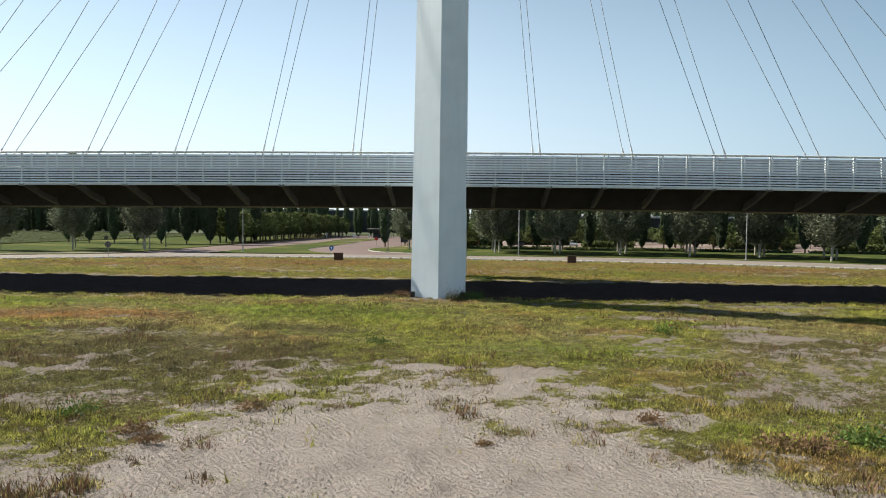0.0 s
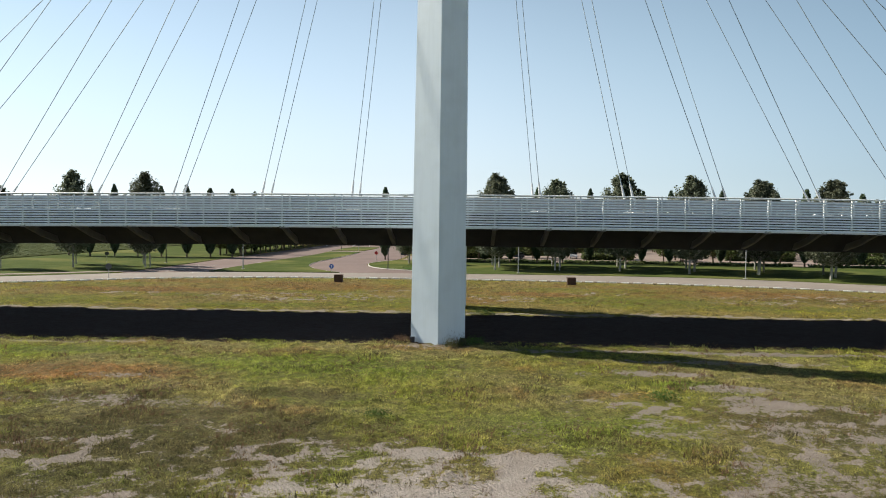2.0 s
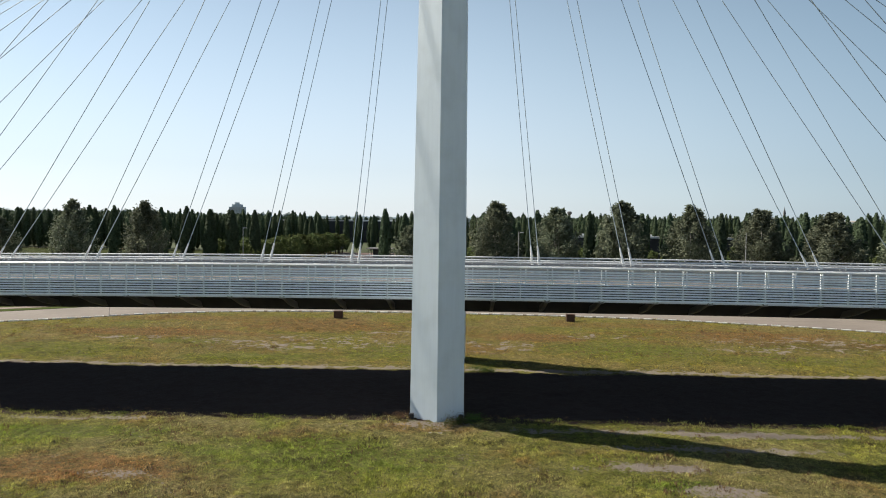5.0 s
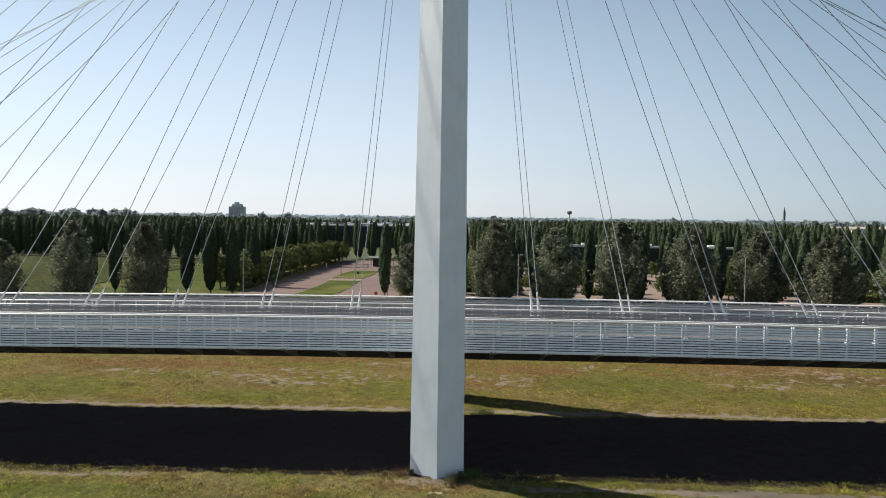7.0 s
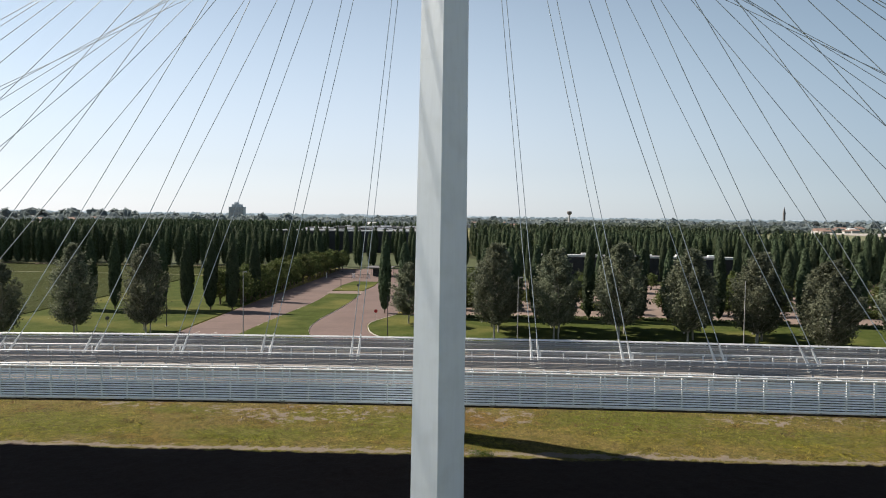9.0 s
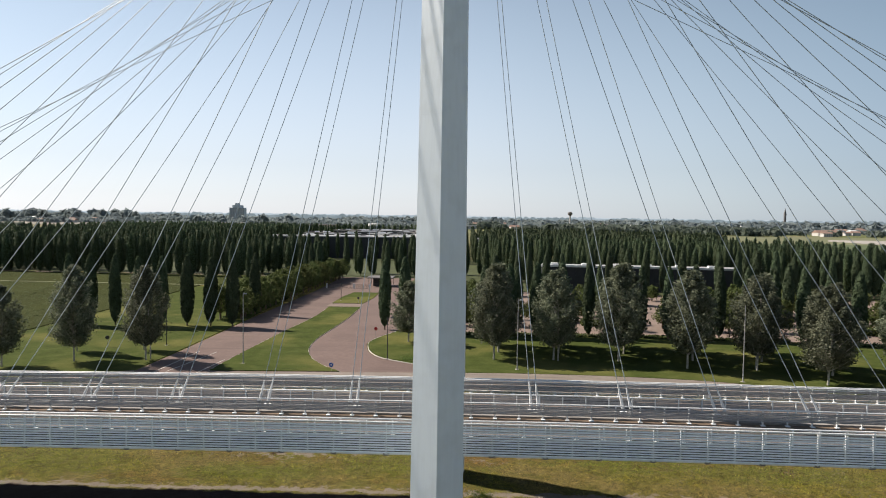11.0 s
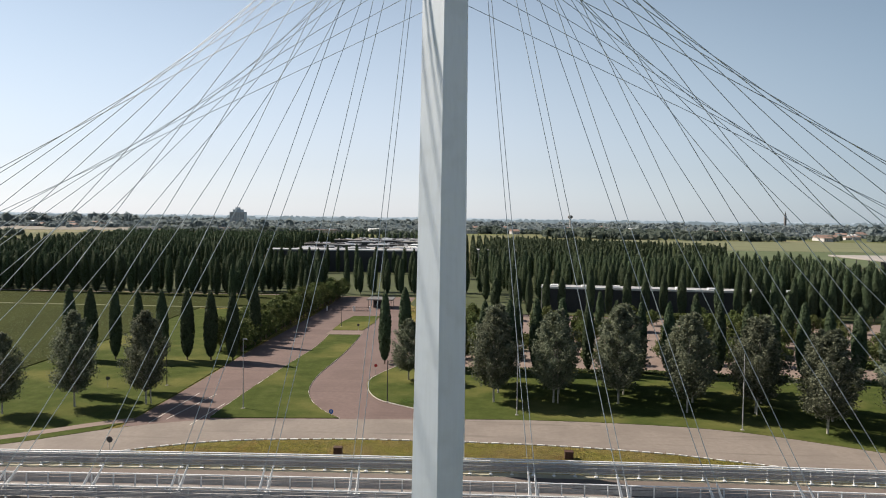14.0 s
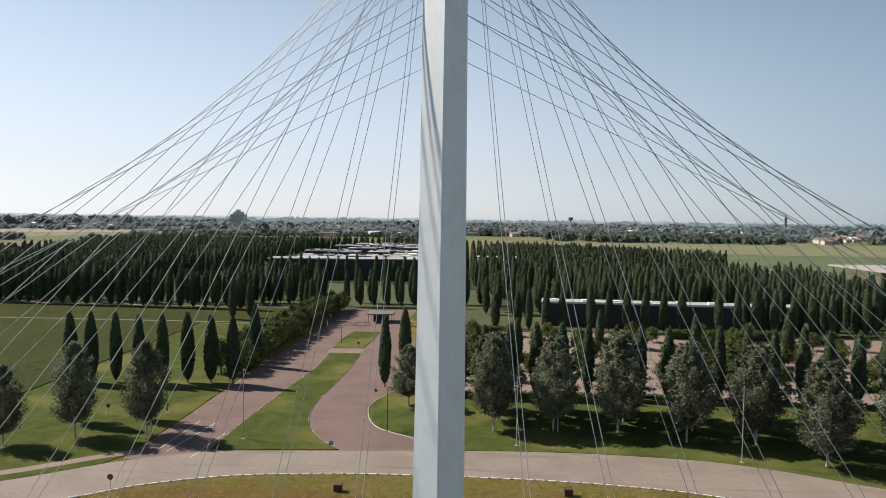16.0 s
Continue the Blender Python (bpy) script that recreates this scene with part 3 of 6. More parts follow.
def slab(name, outline, z, mat, label, category, depth=0.25):
    """A flat surface with a thickness that sinks into the ground."""
    bm = bmesh.new()
    vs = [bm.verts.new((p[0], p[1], z)) for p in outline]
    f = bm.faces.new(vs)
    if f.normal.z < 0 or f.calc_area() and f.normal.z < 0:
        f.normal_flip()
    bm.normal_update()
    if f.normal.z < 0:
        f.normal_flip()
    r = bmesh.ops.extrude_face_region(bm, geom=[f])
    for v in [g for g in r["geom"] if isinstance(g, bmesh.types.BMVert)]:
        v.co.z -= depth
    bmesh.ops.recalc_face_normals(bm, faces=bm.faces)
    bmesh.ops.triangulate(bm, faces=[g for g in bm.faces if len(g.verts) > 4])
    me = bpy.data.meshes.new(name)
    bm.to_mesh(me)
    bm.free()
    me.materials.append(M[mat])
    return thing(name, label, category, kind="structure", data=me)


ROAD_FAR = catmull([(-130, 62), (-84, 80), (-64.1, 90.6), (-52.8, 98.6), (-42, 103.6), (-30.8, 105.3), (-12, 106.6), (6.7, 107.8), (24.4, 107.2), (40.9, 104.4), (57.6, 96.5), (80, 84), (130, 58)])
ROAD_NEAR = catmull([(-130, 51), (-84, 68), (-62, 80.0), (-51, 86.0), (-44.5, 90.4), (-34.1, 94.4), (-21.5, 96.2), (-10.2, 96.6), (6, 96.2), (14, 95.6), (25.3, 94.0), (32.4, 92.2), (52, 85.5), (80, 71), (130, 46)])
slab("road", ROAD_NEAR + ROAD_FAR[::-1], 0.05, "asphalt", "pale worn asphalt road curving past the bridge", "road", 0.5)

DRIVE_LEFT = [(-52, 99.8)] + catmull([(-51.5, 118), (-51.4, 135), (-51.5, 160), (-50.6, 194), (-50, 231), (-51, 272)], 4) + [(-21, 272)] + catmull([(-22, 250), (-22, 231), (-20.5, 215), (-16, 205), (-15, 170), (-15.5, 145), (-19.3, 134), (-18.7, 126), (-16.8, 120), (-13.7, 116.2), (-8.6, 112.6), (-3, 107.4)], 4)
slab("driveway", DRIVE_LEFT + [(-30, 104.8)], 0.03, "redasphalt", "reddish asphalt forecourt drive", "driveway", 0.4)
ISLAND = catmull([(-40.6, 105.2), (-40.2, 117), (-39.4, 133), (-38.4, 148), (-37.2, 165), (-37.6, 182.5)], 4) + catmull([(-29.0, 182.8), (-28.8, 165), (-29.2, 151), (-30.0, 136), (-29.4, 125), (-27.2, 117), (-24, 111), (-20.2, 106.4)], 4)
slab("lawn_island", ISLAND, 0.14, "lawn", "bright mown lawn island between two drives", "lawn", 0.4)
slab("lawn_island_2", [(-38.2, 190), (-29.6, 190.5), (-28.4, 205), (-28.6, 218), (-36.8, 218), (-38.2, 205)], 0.14, "lawn", "small mown lawn island near the gate", "lawn", 0.4)
LAWN_R = catmull([(-2.5, 107.6), (-8.6, 112.8), (-13.7, 116.4), (-16.6, 120), (-18.5, 126), (-19.0, 134), (-15.3, 145)], 4) + [(-8, 143.5), (0, 142.2), (44, 142.4), (82, 137), (140, 118), (140, 57)] + [p for p in ROAD_FAR[::-1] if p[0] > -2 and p[0] < 128]
slab("lawn_right", LAWN_R, 0.10, "lawn", "mown lawn shaded by poplars", "lawn", 0.4)
LAWN_L = [p for p in ROAD_FAR if p[0] < -54] + catmull([(-52.3, 102), (-51.8, 118), (-51.8, 135), (-52, 158), (-53, 190)], 4) + [(-54, 229), (-92, 229), (-91.2, 204), (-91, 168), (-91, 139), (-91, 128), (-99, 119), (-112, 110), (-130, 103)]
slab("lawn_left", LAWN_L, 0.10, "lawn", "sloping bright mown lawn with poplars", "lawn", 0.4)
slab("crop_field", [(-130, 103.5), (-112, 110.5), (-99, 119.5), (-91.3, 128.2), (-91.3, 168), (-91.5, 204), (-92.3, 231), (-330, 236), (-330, 92)], 0.22, "crop", "dark green low crop field", "field", 0.5)
slab("crop_field_2", [(-60, 233), (-57, 271.6), (-330, 273.6), (-330, 238)], 0.22, "crop", "strip of dark green crop field", "field", 0.5)
slab("grass_strip", [(-60, 231.2), (-60, 232.8), (-330, 237.8), (-330, 236.2)], 0.2, "meadow_pale", "pale mown strip between two crop fields", "track", 0.3)
slab("track", [(-57, 272.0), (-57, 275.2), (-330, 277.5), (-330, 274.0)], 0.06, "gravelpark", "pale gravel track along the tree rows", "track", 0.3)
slab("parking_lot", [(-14, 146), (0, 144.5), (44, 145), (82, 140), (150, 121), (160, 214), (118, 222), (22, 228), (-14, 230)], 0.04, "gravelpark", "pale pinkish gravel car park", "car park", 0.4)


PATH_EDGE = [p for p in ROAD_FAR if -80 < p[0] < -50]
slab("footpath", [(p[0] - 1.0, p[1] + 2.0) for p in PATH_EDGE] + [(p[0] - 2.0, p[1] + 3.8) for p in PATH_EDGE[::-1]], 0.125, "gravelpark", "narrow gravel footpath along the lawn", "footpath", 0.3)


def kerb_run(name, pts, label, length=1.0, gap=0.06, width=0.12, top=0.13, mat="kerb"):
    """A row of single kerb stones along a line."""
    pts = [np.array(p, float) for p in pts]
    seg = np.cumsum([0] + [np.linalg.norm(b - a) for a, b in zip(pts, pts[1:])])
    px, py = [p[0] for p in pts], [p[1] for p in pts]
    root = thing(name, label, "kerb", kind="structure")
    stone = Build().box((-length / 2, -width / 2, -0.1), (length / 2, width / 2, top), 0.02).mesh("kerb_stone", mat)
    s = length / 2
    while s < seg[-1]:
        x, y = np.interp(s, seg, px), np.interp(s, seg, py)
        x2, y2 = np.interp(s + 0.2, seg, px), np.interp(s + 0.2, seg, py)
        ob = part("kerb_stone", stone, root)
        ob.location = (x, y, RNG.uniform(-0.015, 0.015))
        ob.rotation_euler = (0, 0, math.atan2(y2 - y, x2 - x) + RNG.uniform(-0.02, 0.02))
        s += length + gap
    return root


slab("lawn_far", [(-56, 278), (-52, 272.5), (-20.8, 272.5), (-21.5, 250), (-13.8, 231), (118, 224), (160, 216), (196, 300), (196, 392), (-330, 392), (-330, 280)], 0.05, "meadow", "grass strips between the rows of trees", "lawn", 0.3)
slab("crossing", [(-38.6, 183.2), (-28.8, 183.6), (-29.2, 190.2), (-38.4, 189.6)], 0.06, "gravelpark", "pale paved crossing between the lawn islands", "pavement", 0.3)


def marking(x0, y0, x1, y1, z=0.058, w=0.07):
    """A worn painted line on the paving."""
    d = Vector((x1 - x0, y1 - y0, 0)).normalized()
    n = Vector((-d.y, d.x, 0)) * w
    a, b = Vector((x0, y0, z)), Vector((x1, y1, z))
    me = Build().loft([[tuple(a - n), tuple(a + n), tuple(a + n - Vector((0, 0, 0.05))), tuple(a - n - Vector((0, 0, 0.05)))], [tuple(b - n), tuple(b + n), tuple(b + n - Vector((0, 0, 0.05))), tuple(b - n - Vector((0, 0, 0.05)))]]).mesh("road_marking", "kerb")
    return thing("road_marking", "worn white painted line across the drive mouth", "road marking", "painted lines at the drive", kind="structure", data=me)


marking(-48.7, 101.7, -48.0, 119.8)
marking(-46.9, 103.9, -44.7, 119.4)
marking(-42.1, 101.4, -41.1, 113.3)

# ---------------------------------------------------------------- bridge
PX = -1.90                     # the pylon's place along the deck
NEAR, FAR, MID = 48.26, 62.09, 55.17
RAIL_TOP, DECK = 10.0, 8.72


def crest(x):
    return 0.001 * x - 0.000136 * x * x


X0, X1 = -97.0, 94.0
BAY = 3.8
bridge = thing("cable_stayed_bridge", "white cable-stayed road bridge with one tall steel arch pylon", "bridge")


def run(section, x0, x1, step, name, mat, smooth=False, caps=True):
    """A section (y, z) drawn along the deck over its crest."""
    b = Build()
    n = max(1, int(round((x1 - x0) / step)))
    rings = []
    for i in range(n + 1):
        x = x0 + (x1 - x0) * i / n
        rings.append([(x, y, z + crest(x)) for y, z in section])
    b.loft(rings, caps=caps)
    return b.mesh(name, mat, smooth)


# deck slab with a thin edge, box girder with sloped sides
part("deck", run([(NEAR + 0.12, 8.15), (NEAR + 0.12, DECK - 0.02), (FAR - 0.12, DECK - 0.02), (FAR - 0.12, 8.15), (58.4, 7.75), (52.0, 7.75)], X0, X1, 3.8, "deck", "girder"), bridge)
part("road_surface", run([(49.4, DECK - 0.015), (49.4, DECK + 0.03), (53.3, DECK + 0.06), (53.3, DECK - 0.015)], X0, X1, 3.8, "road_surface", "deckroad"), bridge, "worn brownish asphalt carriageway")
part("road_surface", run([(57.0, DECK - 0.015), (57.0, DECK + 0.06), (60.9, DECK + 0.03), (60.9, DECK - 0.015)], X0, X1, 3.8, "road_surface", "deckroad"), bridge, "worn brownish asphalt carriageway")
part("median", run([(54.02, DECK - 0.015), (54.02, DECK + 0.2), (56.9, DECK + 0.2), (56.9, DECK - 0.015)], X0, X1, 3.8, "median", "paving"), bridge, "raised concrete median strip")
part("verge", run([(53.32, DECK - 0.015), (53.32, DECK + 0.035), (54.0, DECK + 0.05), (54.0, DECK - 0.015)], X0, X1, 3.8, "verge", "deckdirt"), bridge, "brown dirt strip under the guard rail")
part("verge", run([(60.92, DECK - 0.015), (60.92, DECK + 0.05), (61.92, DECK + 0.06), (61.92, DECK - 0.015)], X0, X1, 3.8, "verge", "kerbpale"), bridge, "pale concrete strip under the guard rail")
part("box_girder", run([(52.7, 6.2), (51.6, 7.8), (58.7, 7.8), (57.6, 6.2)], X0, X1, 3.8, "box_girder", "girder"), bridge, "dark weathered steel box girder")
for y0, y1 in ((NEAR, NEAR + 0.14), (FAR - 0.14, FAR)):
    part("fascia", run([(y0 + 0.05, 7.58), (y0 + 0.05, 7.69), (y1, 7.69), (y1, 7.58)], X0, X1, 3.8, "fascia", "rail"), bridge, "light grey steel fascia beam")
FIRST = 1.83 - BAY * 25


def strut_mesh(side):
    b = Build()
    y0, y1 = (NEAR + 0.1, 52.9) if side < 0 else (FAR - 0.1, 57.4)
    b.loft([[(-0.14, y0, 7.62), (0.14, y0, 7.62), (0.14, y0, 8.1), (-0.14, y0, 8.1)],
            [(-0.11, (y0 + y1) / 2, 6.78), (0.11, (y0 + y1) / 2, 6.78), (0.11, (y0 + y1) / 2, 7.25), (-0.11, (y0 + y1) / 2, 7.25)],
            [(-0.14, y1, 6.22), (0.14, y1, 6.22), (0.14, y1, 6.65), (-0.14, y1, 6.65)]])
    b.box((-0.2, min(y0, y0 + side * 0.05), 7.5), (0.2, max(y0, y0 + side * 0.05) + 0.1, 7.7))
    return b.mesh("strut", "strut")


for side in (-1, 1):
    sm = strut_mesh(side)
    i = 0
    while FIRST + i * BAY < X1 - 1:
        x = FIRST + i * BAY
        ob = part("strut", sm, bridge)
        ob.location = (x, 0, crest(x))
        i += 1

# arch pylon: the legs straddle the deck
APEX, HALF = 78.0, 10.57
SECTION = [(-1.83, -0.22), (0.02, 0.88), (1.77, -0.05), (1.45, -1.95), (-1.5, -2.15)]


def leg_y(z):
    return HALF * max(0.0, 1 - (z / APEX) ** 2.8)


def waist(z):
    return float(np.interp(z, [0, 12, 28, 40, 52], [0.0, 0.04, 0.13, 0.12, 0.0]))


def pylon_mesh():
    zs = list(np.linspace(-0.6, 74, 36)) + [75, 76, 76.6]
    path = [(MID - leg_y(max(z, 0)), z) for z in zs] + [(MID, 77.0)] + [(MID + leg_y(max(z, 0)), z) for z in zs[::-1]]
    rings = []
    for i, (y, z) in enumerate(path):
        a, c = path[max(i - 1, 0)], path[min(i + 1, len(path) - 1)]
        d = Vector((0, c[0] - a[0], c[1] - a[1])).normalized()
        out = Vector((0, -d.z, d.y))      # outward from the arch
        s = 1 - 0.0031 * max(z, 0)
        rings.append([tuple(Vector((PX - 0.03 + u * s + (waist(z) if u < -1 else 0.0), y, z)) + out * (w * s)) for u, w in SECTION])
    return Build().loft(rings).mesh("pylon", "pylon")


pylon = part("pylon", pylon_mesh(), bridge, "tall white-painted faceted steel arch pylon")
for z in (4.9, 31.4):
    s = 1 - 0.0031 * z
    y = MID - leg_y(z)
    ring = [(PX - 0.03 + u * (s * 1.004) + (waist(z) if u < -1 else 0.0), y - w * (s * 1.004)) for u, w in SECTION]
    b = Build().loft([[(x, q, z - 0.012) for x, q in ring], [(x, q, z + 0.012) for x, q in ring]])
    part("weld_seam", b.mesh("weld_seam", "pylon"), pylon)
foot = [(PX - 0.03 + u * 1.15, MID - HALF - w * 1.15) for u, w in SECTION]
part("footing", Build().loft([[(x, y, -0.5) for x, y in foot], [(x, y, 0.04) for x, y in foot]]).mesh("footing", "concrete"), bridge, "low concrete footing at the pylon")

for x, y in ((PX - 1.72, 44.35), (PX + 1.55, 44.2)):
    part("junction_box", Build().box((x - 0.16, y - 0.12, 0), (x + 0.16, y + 0.12, 0.5), 0.02).mesh("junction_box", "dark"), bridge, "small dark junction box at the pylon foot")
cover = thing("stone_slab", "flat pale stone slab lying before the pylon", "slab", at=(-1.9, 41.4, 0.0))
part("top", Build().box((-0.45, -0.3, -0.1), (0.45, 0.3, 0.09), 0.03).mesh("top", "concrete"), cover)

# stay cables in pairs from the median to the two legs
HEIGHTS = [74.9, 71.3, 68.9, 66.7, 64.9, 63.2, 61.4, 59.5, 57.6, 55.5, 53.5, 51.4]
for k in range(1, 13):
    za = HEIGHTS[k - 1]
    for sx in (-1, 1):
        xa = PX + sx * (7.48 * k + 0.07)
        for leg in (-1, 1):
            foot = Vector((xa + sx * (0.13 if leg < 0 else -0.36), MID + leg * 0.4, DECK + 0.2 + crest(xa)))
            top = Vector((PX + sx * 0.5, MID + leg * leg_y(za), za))
            d = (top - foot).normalized()
            knee = foot + d * 2.15
            sag = Vector((0, 0, -0.0009 * (top - knee).length ** 1.0))
            n = 14
            pts = []
            for i in range(n + 1):
                t = i / n
                pts.append(knee.lerp(top, t) + sag * (4 * t * (1 - t)))
            cable = part("stay_cable", Build().tube(pts, 0.029, 6).mesh("stay_cable", "cable"), bridge)
            b = Build()
            b.tube([foot, foot + d * 0.5, foot + d * 1.5, knee + d * 0.25], [0.12, 0.135, 0.095, 0.06], 8)
            b.box((foot.x - 0.3, foot.y - 0.25, foot.z - 0.05), (foot.x + 0.3, foot.y + 0.25, foot.z + 0.12), 0.02)
            part("anchor_socket", b.mesh("anchor_socket", "fork"), cable, "white tapered anchor socket")


# ---------------------------------------------------------------- railings on the deck
def screen(side):
    """Louvred wind screen along one edge: posts, top tube, horizontal slats."""
    y = NEAR + 0.02 if side < 0 else FAR - 0.02
    root = thing("wind_screen", "light grey louvred steel parapet screen along the deck edge", "railing", "parapet screens of the bridge")
    inn = -side
    pm = Build().box((-0.035, min(0, inn * 0.16), 7.66), (0.035, max(0, inn * 0.16), 9.98), 0.008)
    pm.box((-0.09, min(0.02, inn * 0.2), 7.62), (0.09, max(0.02, inn * 0.2), 7.75))
    pm = pm.mesh("post", "rail")
    i = 0
    while FIRST + i * BAY / 2 < X1 - 1:
        x = FIRST + i * BAY / 2
        ob = part("post", pm, root)
        ob.location = (x, y, crest(x))
        i += 1
    span = BAY * 4
    xs = np.arange(X0, X1 - span * 0.5, span)
    for j in range(12):
        z = 7.745 + j * 0.177
        prof = [(0.0, -0.053), (inn * 0.014, -0.056), (inn * 0.044, 0.051), (inn * 0.028, 0.055)]
        for x in xs:
            x1 = min(x + span, X1)
            b = Build()
            rings = [[(q, y + u + side * 0.02, z + w + crest(q)) for u, w in prof] for q in np.linspace(x, x1 - 0.015, 5)]
            b.loft(rings)
            part("slat", b.mesh("slat", "slat"), root)
    for x in xs:
        x1 = min(x + span, X1)
        b = Build().tube([(q, y, RAIL_TOP - 0.05 + crest(q)) for q in np.linspace(x, x1, 5)], 0.065, 10)
        part("top_tube", b.mesh("top_tube", "fork"), root)
    return root


screen(-1)
screen(1)


def guard_rail(y, face, label, span=BAY * 4):
    """Steel guard rail: bent posts on feet, a broad ribbed beam and a top tube."""
    root = thing("guard_rail", label, "guard rail", "guard rails on the deck")
    f = face
    b = Build()
    b.loft([[(-0.05, y, DECK), (0.05, y, DECK), (0.05, y - f * 0.12, DECK), (-0.05, y - f * 0.12, DECK)],
            [(-0.05, y - f * 0.05, DECK + 0.35), (0.05, y - f * 0.05, DECK + 0.35), (0.05, y - f * 0.17, DECK + 0.35), (-0.05, y - f * 0.17, DECK + 0.35)],
            [(-0.045, y - f * 0.02, DECK + 0.95), (0.045, y - f * 0.02, DECK + 0.95), (0.045, y - f * 0.14, DECK + 0.95), (-0.045, y - f * 0.14, DECK + 0.95)],
            [(-0.04, y - f * 0.02, RAIL_TOP - 0.04), (0.04, y - f * 0.02, RAIL_TOP - 0.04), (0.04, y - f * 0.10, RAIL_TOP - 0.04), (-0.04, y - f * 0.10, RAIL_TOP - 0.04)]])
    b.box((-0.16, y - 0.16, DECK), (0.16, y + 0.16, DECK + 0.09))
    pm = b.mesh("post", "fork")
    i = 0
    while FIRST + 0.4 + i * BAY / 2 < X1 - 1:
        x = FIRST + 0.4 + i * BAY / 2
        ob = part("post", pm, root)
        ob.location = (x, 0, crest(x))
        i += 1
    o = y + f * 0.03
    for x in np.arange(X0, X1 - span * 0.5, span):
        for z in (0.40, 0.515, 0.63, 0.745, 0.90, 1.015):
            bar = [(o, DECK + z), (o + f * 0.035, DECK + z + 0.02), (o + f * 0.035, DECK + z + 0.08), (o, DECK + z + 0.10), (o - f * 0.015, DECK + z + 0.10), (o - f * 0.015, DECK + z)]
            part("bar", run(bar, x, min(x + span, X1) - 0.02, BAY, "bar", "galv"), root, "grey galvanised rail bar")
        b = Build().tube([(q, y - f * 0.05, RAIL_TOP - 0.02 + crest(q)) for q in np.linspace(x, min(x + span, X1), 5)], 0.06, 10)
        part("top_tube", b.mesh("top_tube", "fork"), root)
    return root


guard_rail(53.75, -1, "galvanised guard rail with white top tube beside the median")
guard_rail(56.6, 1, "galvanised guard rail with white top tube beside the far carriageway")
guard_rail(61.45, -1, "galvanised guard rail inside the far parapet")
near_guard = guard_rail(48.95, 1, "galvanised guard rail inside the near parapet")
for x in np.arange(X0, X1 - 8, BAY * 4):
    part("foot_tube", Build().tube([(q, 48.72, DECK + 0.02 + crest(q)) for q in np.linspace(x, min(x + BAY * 4, X1), 5)], 0.055, 8).mesh("foot_tube", "galv"), near_guard, "grey lower tube")

# ---------------------------------------------------------------- trees
def quads(centres, size, seed, flat=0.0, tri=False, out=None, turn=0.6):
    """Leaf faces of about the given sizes round the centres, facing out where told, else at random."""
    rng = np.random.default_rng(seed)
    n = len(centres)
    a = rng.normal(size=(n, 3))
    a[:, 2] *= 1 - flat
    if out is not None:
        nr = out + rng.normal(size=(n, 3)) * turn
        nr /= np.linalg.norm(nr, axis=1)[:, None]
        a -= nr * np.sum(a * nr, axis=1)[:, None]
    a /= np.linalg.norm(a, axis=1)[:, None]
    b = np.cross(a, rng.normal(size=(n, 3)) if out is None else nr)
    b /= np.linalg.norm(b, axis=1)[:, None]
    s = (size * rng.uniform(0.65, 1.35, n))[:, None]
    a, b = a * s * 0.62, b * s * 0.38
    if tri:
        v = np.stack([centres - a, centres + a * 0.6 - b, centres + a * 0.6 + b], 1)
        return v.reshape(-1, 3), np.arange(n * 3).reshape(n, 3)
    v = np.stack([centres - a, centres - b, centres + a, centres + b], 1)
    return v.reshape(-1, 3), np.arange(n * 4).reshape(n, 4)


def spindle_core(h0, h1, radius, rings=9, sides=9, seed=0):
    rng = np.random.default_rng(seed)
    b = Build()
    out = []
    for i in range(rings):
        t = i / (rings - 1)
        z = h0 + (h1 - h0) * t
        r = radius(t)
        out.append([(r * rng.uniform(0.8, 1.1) * math.cos(2 * math.pi * s / sides), r * rng.uniform(0.8, 1.1) * math.sin(2 * math.pi * s / sides), z) for s in range(sides)])
    b.loft(out)
    return b


def column_radius(t, width):
    """Outline of a columnar tree: narrow foot, widest below the middle, blunt top."""
    return width * np.sin(np.clip(t, 0.004, 0.985) ** 0.86 * math.pi) ** 0.5 * (1 - 0.14 * t)


def column_tree(name, height, width, leaves, seed, label, group, size=0.41, tri=False, rings=10, sides=9):
    rng = np.random.default_rng(seed)
    root = thing(name, label, "tree", group)
    trunk = Build().tube([(0, 0, -0.3), (0.02, 0, 0.6), (0.03, 0.02, height * 0.5), (0, 0.03, height * 0.9)], [0.2, 0.16, 0.1, 0.03], 7)
    part("trunk", trunk.mesh("trunk", "darkbark"), root)
    t = rng.beta(1.1, 1.2, leaves)
    ang = rng.uniform(0, 2 * math.pi, leaves)
    lump = 1 + 0.07 * np.sin(ang * 3 + t * 7 + seed) + 0.05 * np.sin(ang * 5 - t * 17 + seed * 2)
    r = column_radius(t, width) * lump * rng.uniform(0.84, 1.05, leaves)
    c = np.stack([r * np.cos(ang), r * np.sin(ang), 0.75 + t * (height - 0.75)], 1)
    facing = np.stack([np.cos(ang), np.sin(ang), 0.9 * (t - 0.3)], 1)
    v, f = quads(c, size, seed, -0.6, tri, facing, 0.42)
    crown = part("crown", mesh_of("crown", v, f, "leaf_column"), root)
    dark_core = spindle_core(0.9, height * 0.95, lambda q: float(column_radius(np.array(q * 0.97 + 0.015), width)) * 0.78, rings, sides, seed)
    part("inner_foliage", dark_core.mesh("inner_foliage", "dark_core", True), crown)
    return root


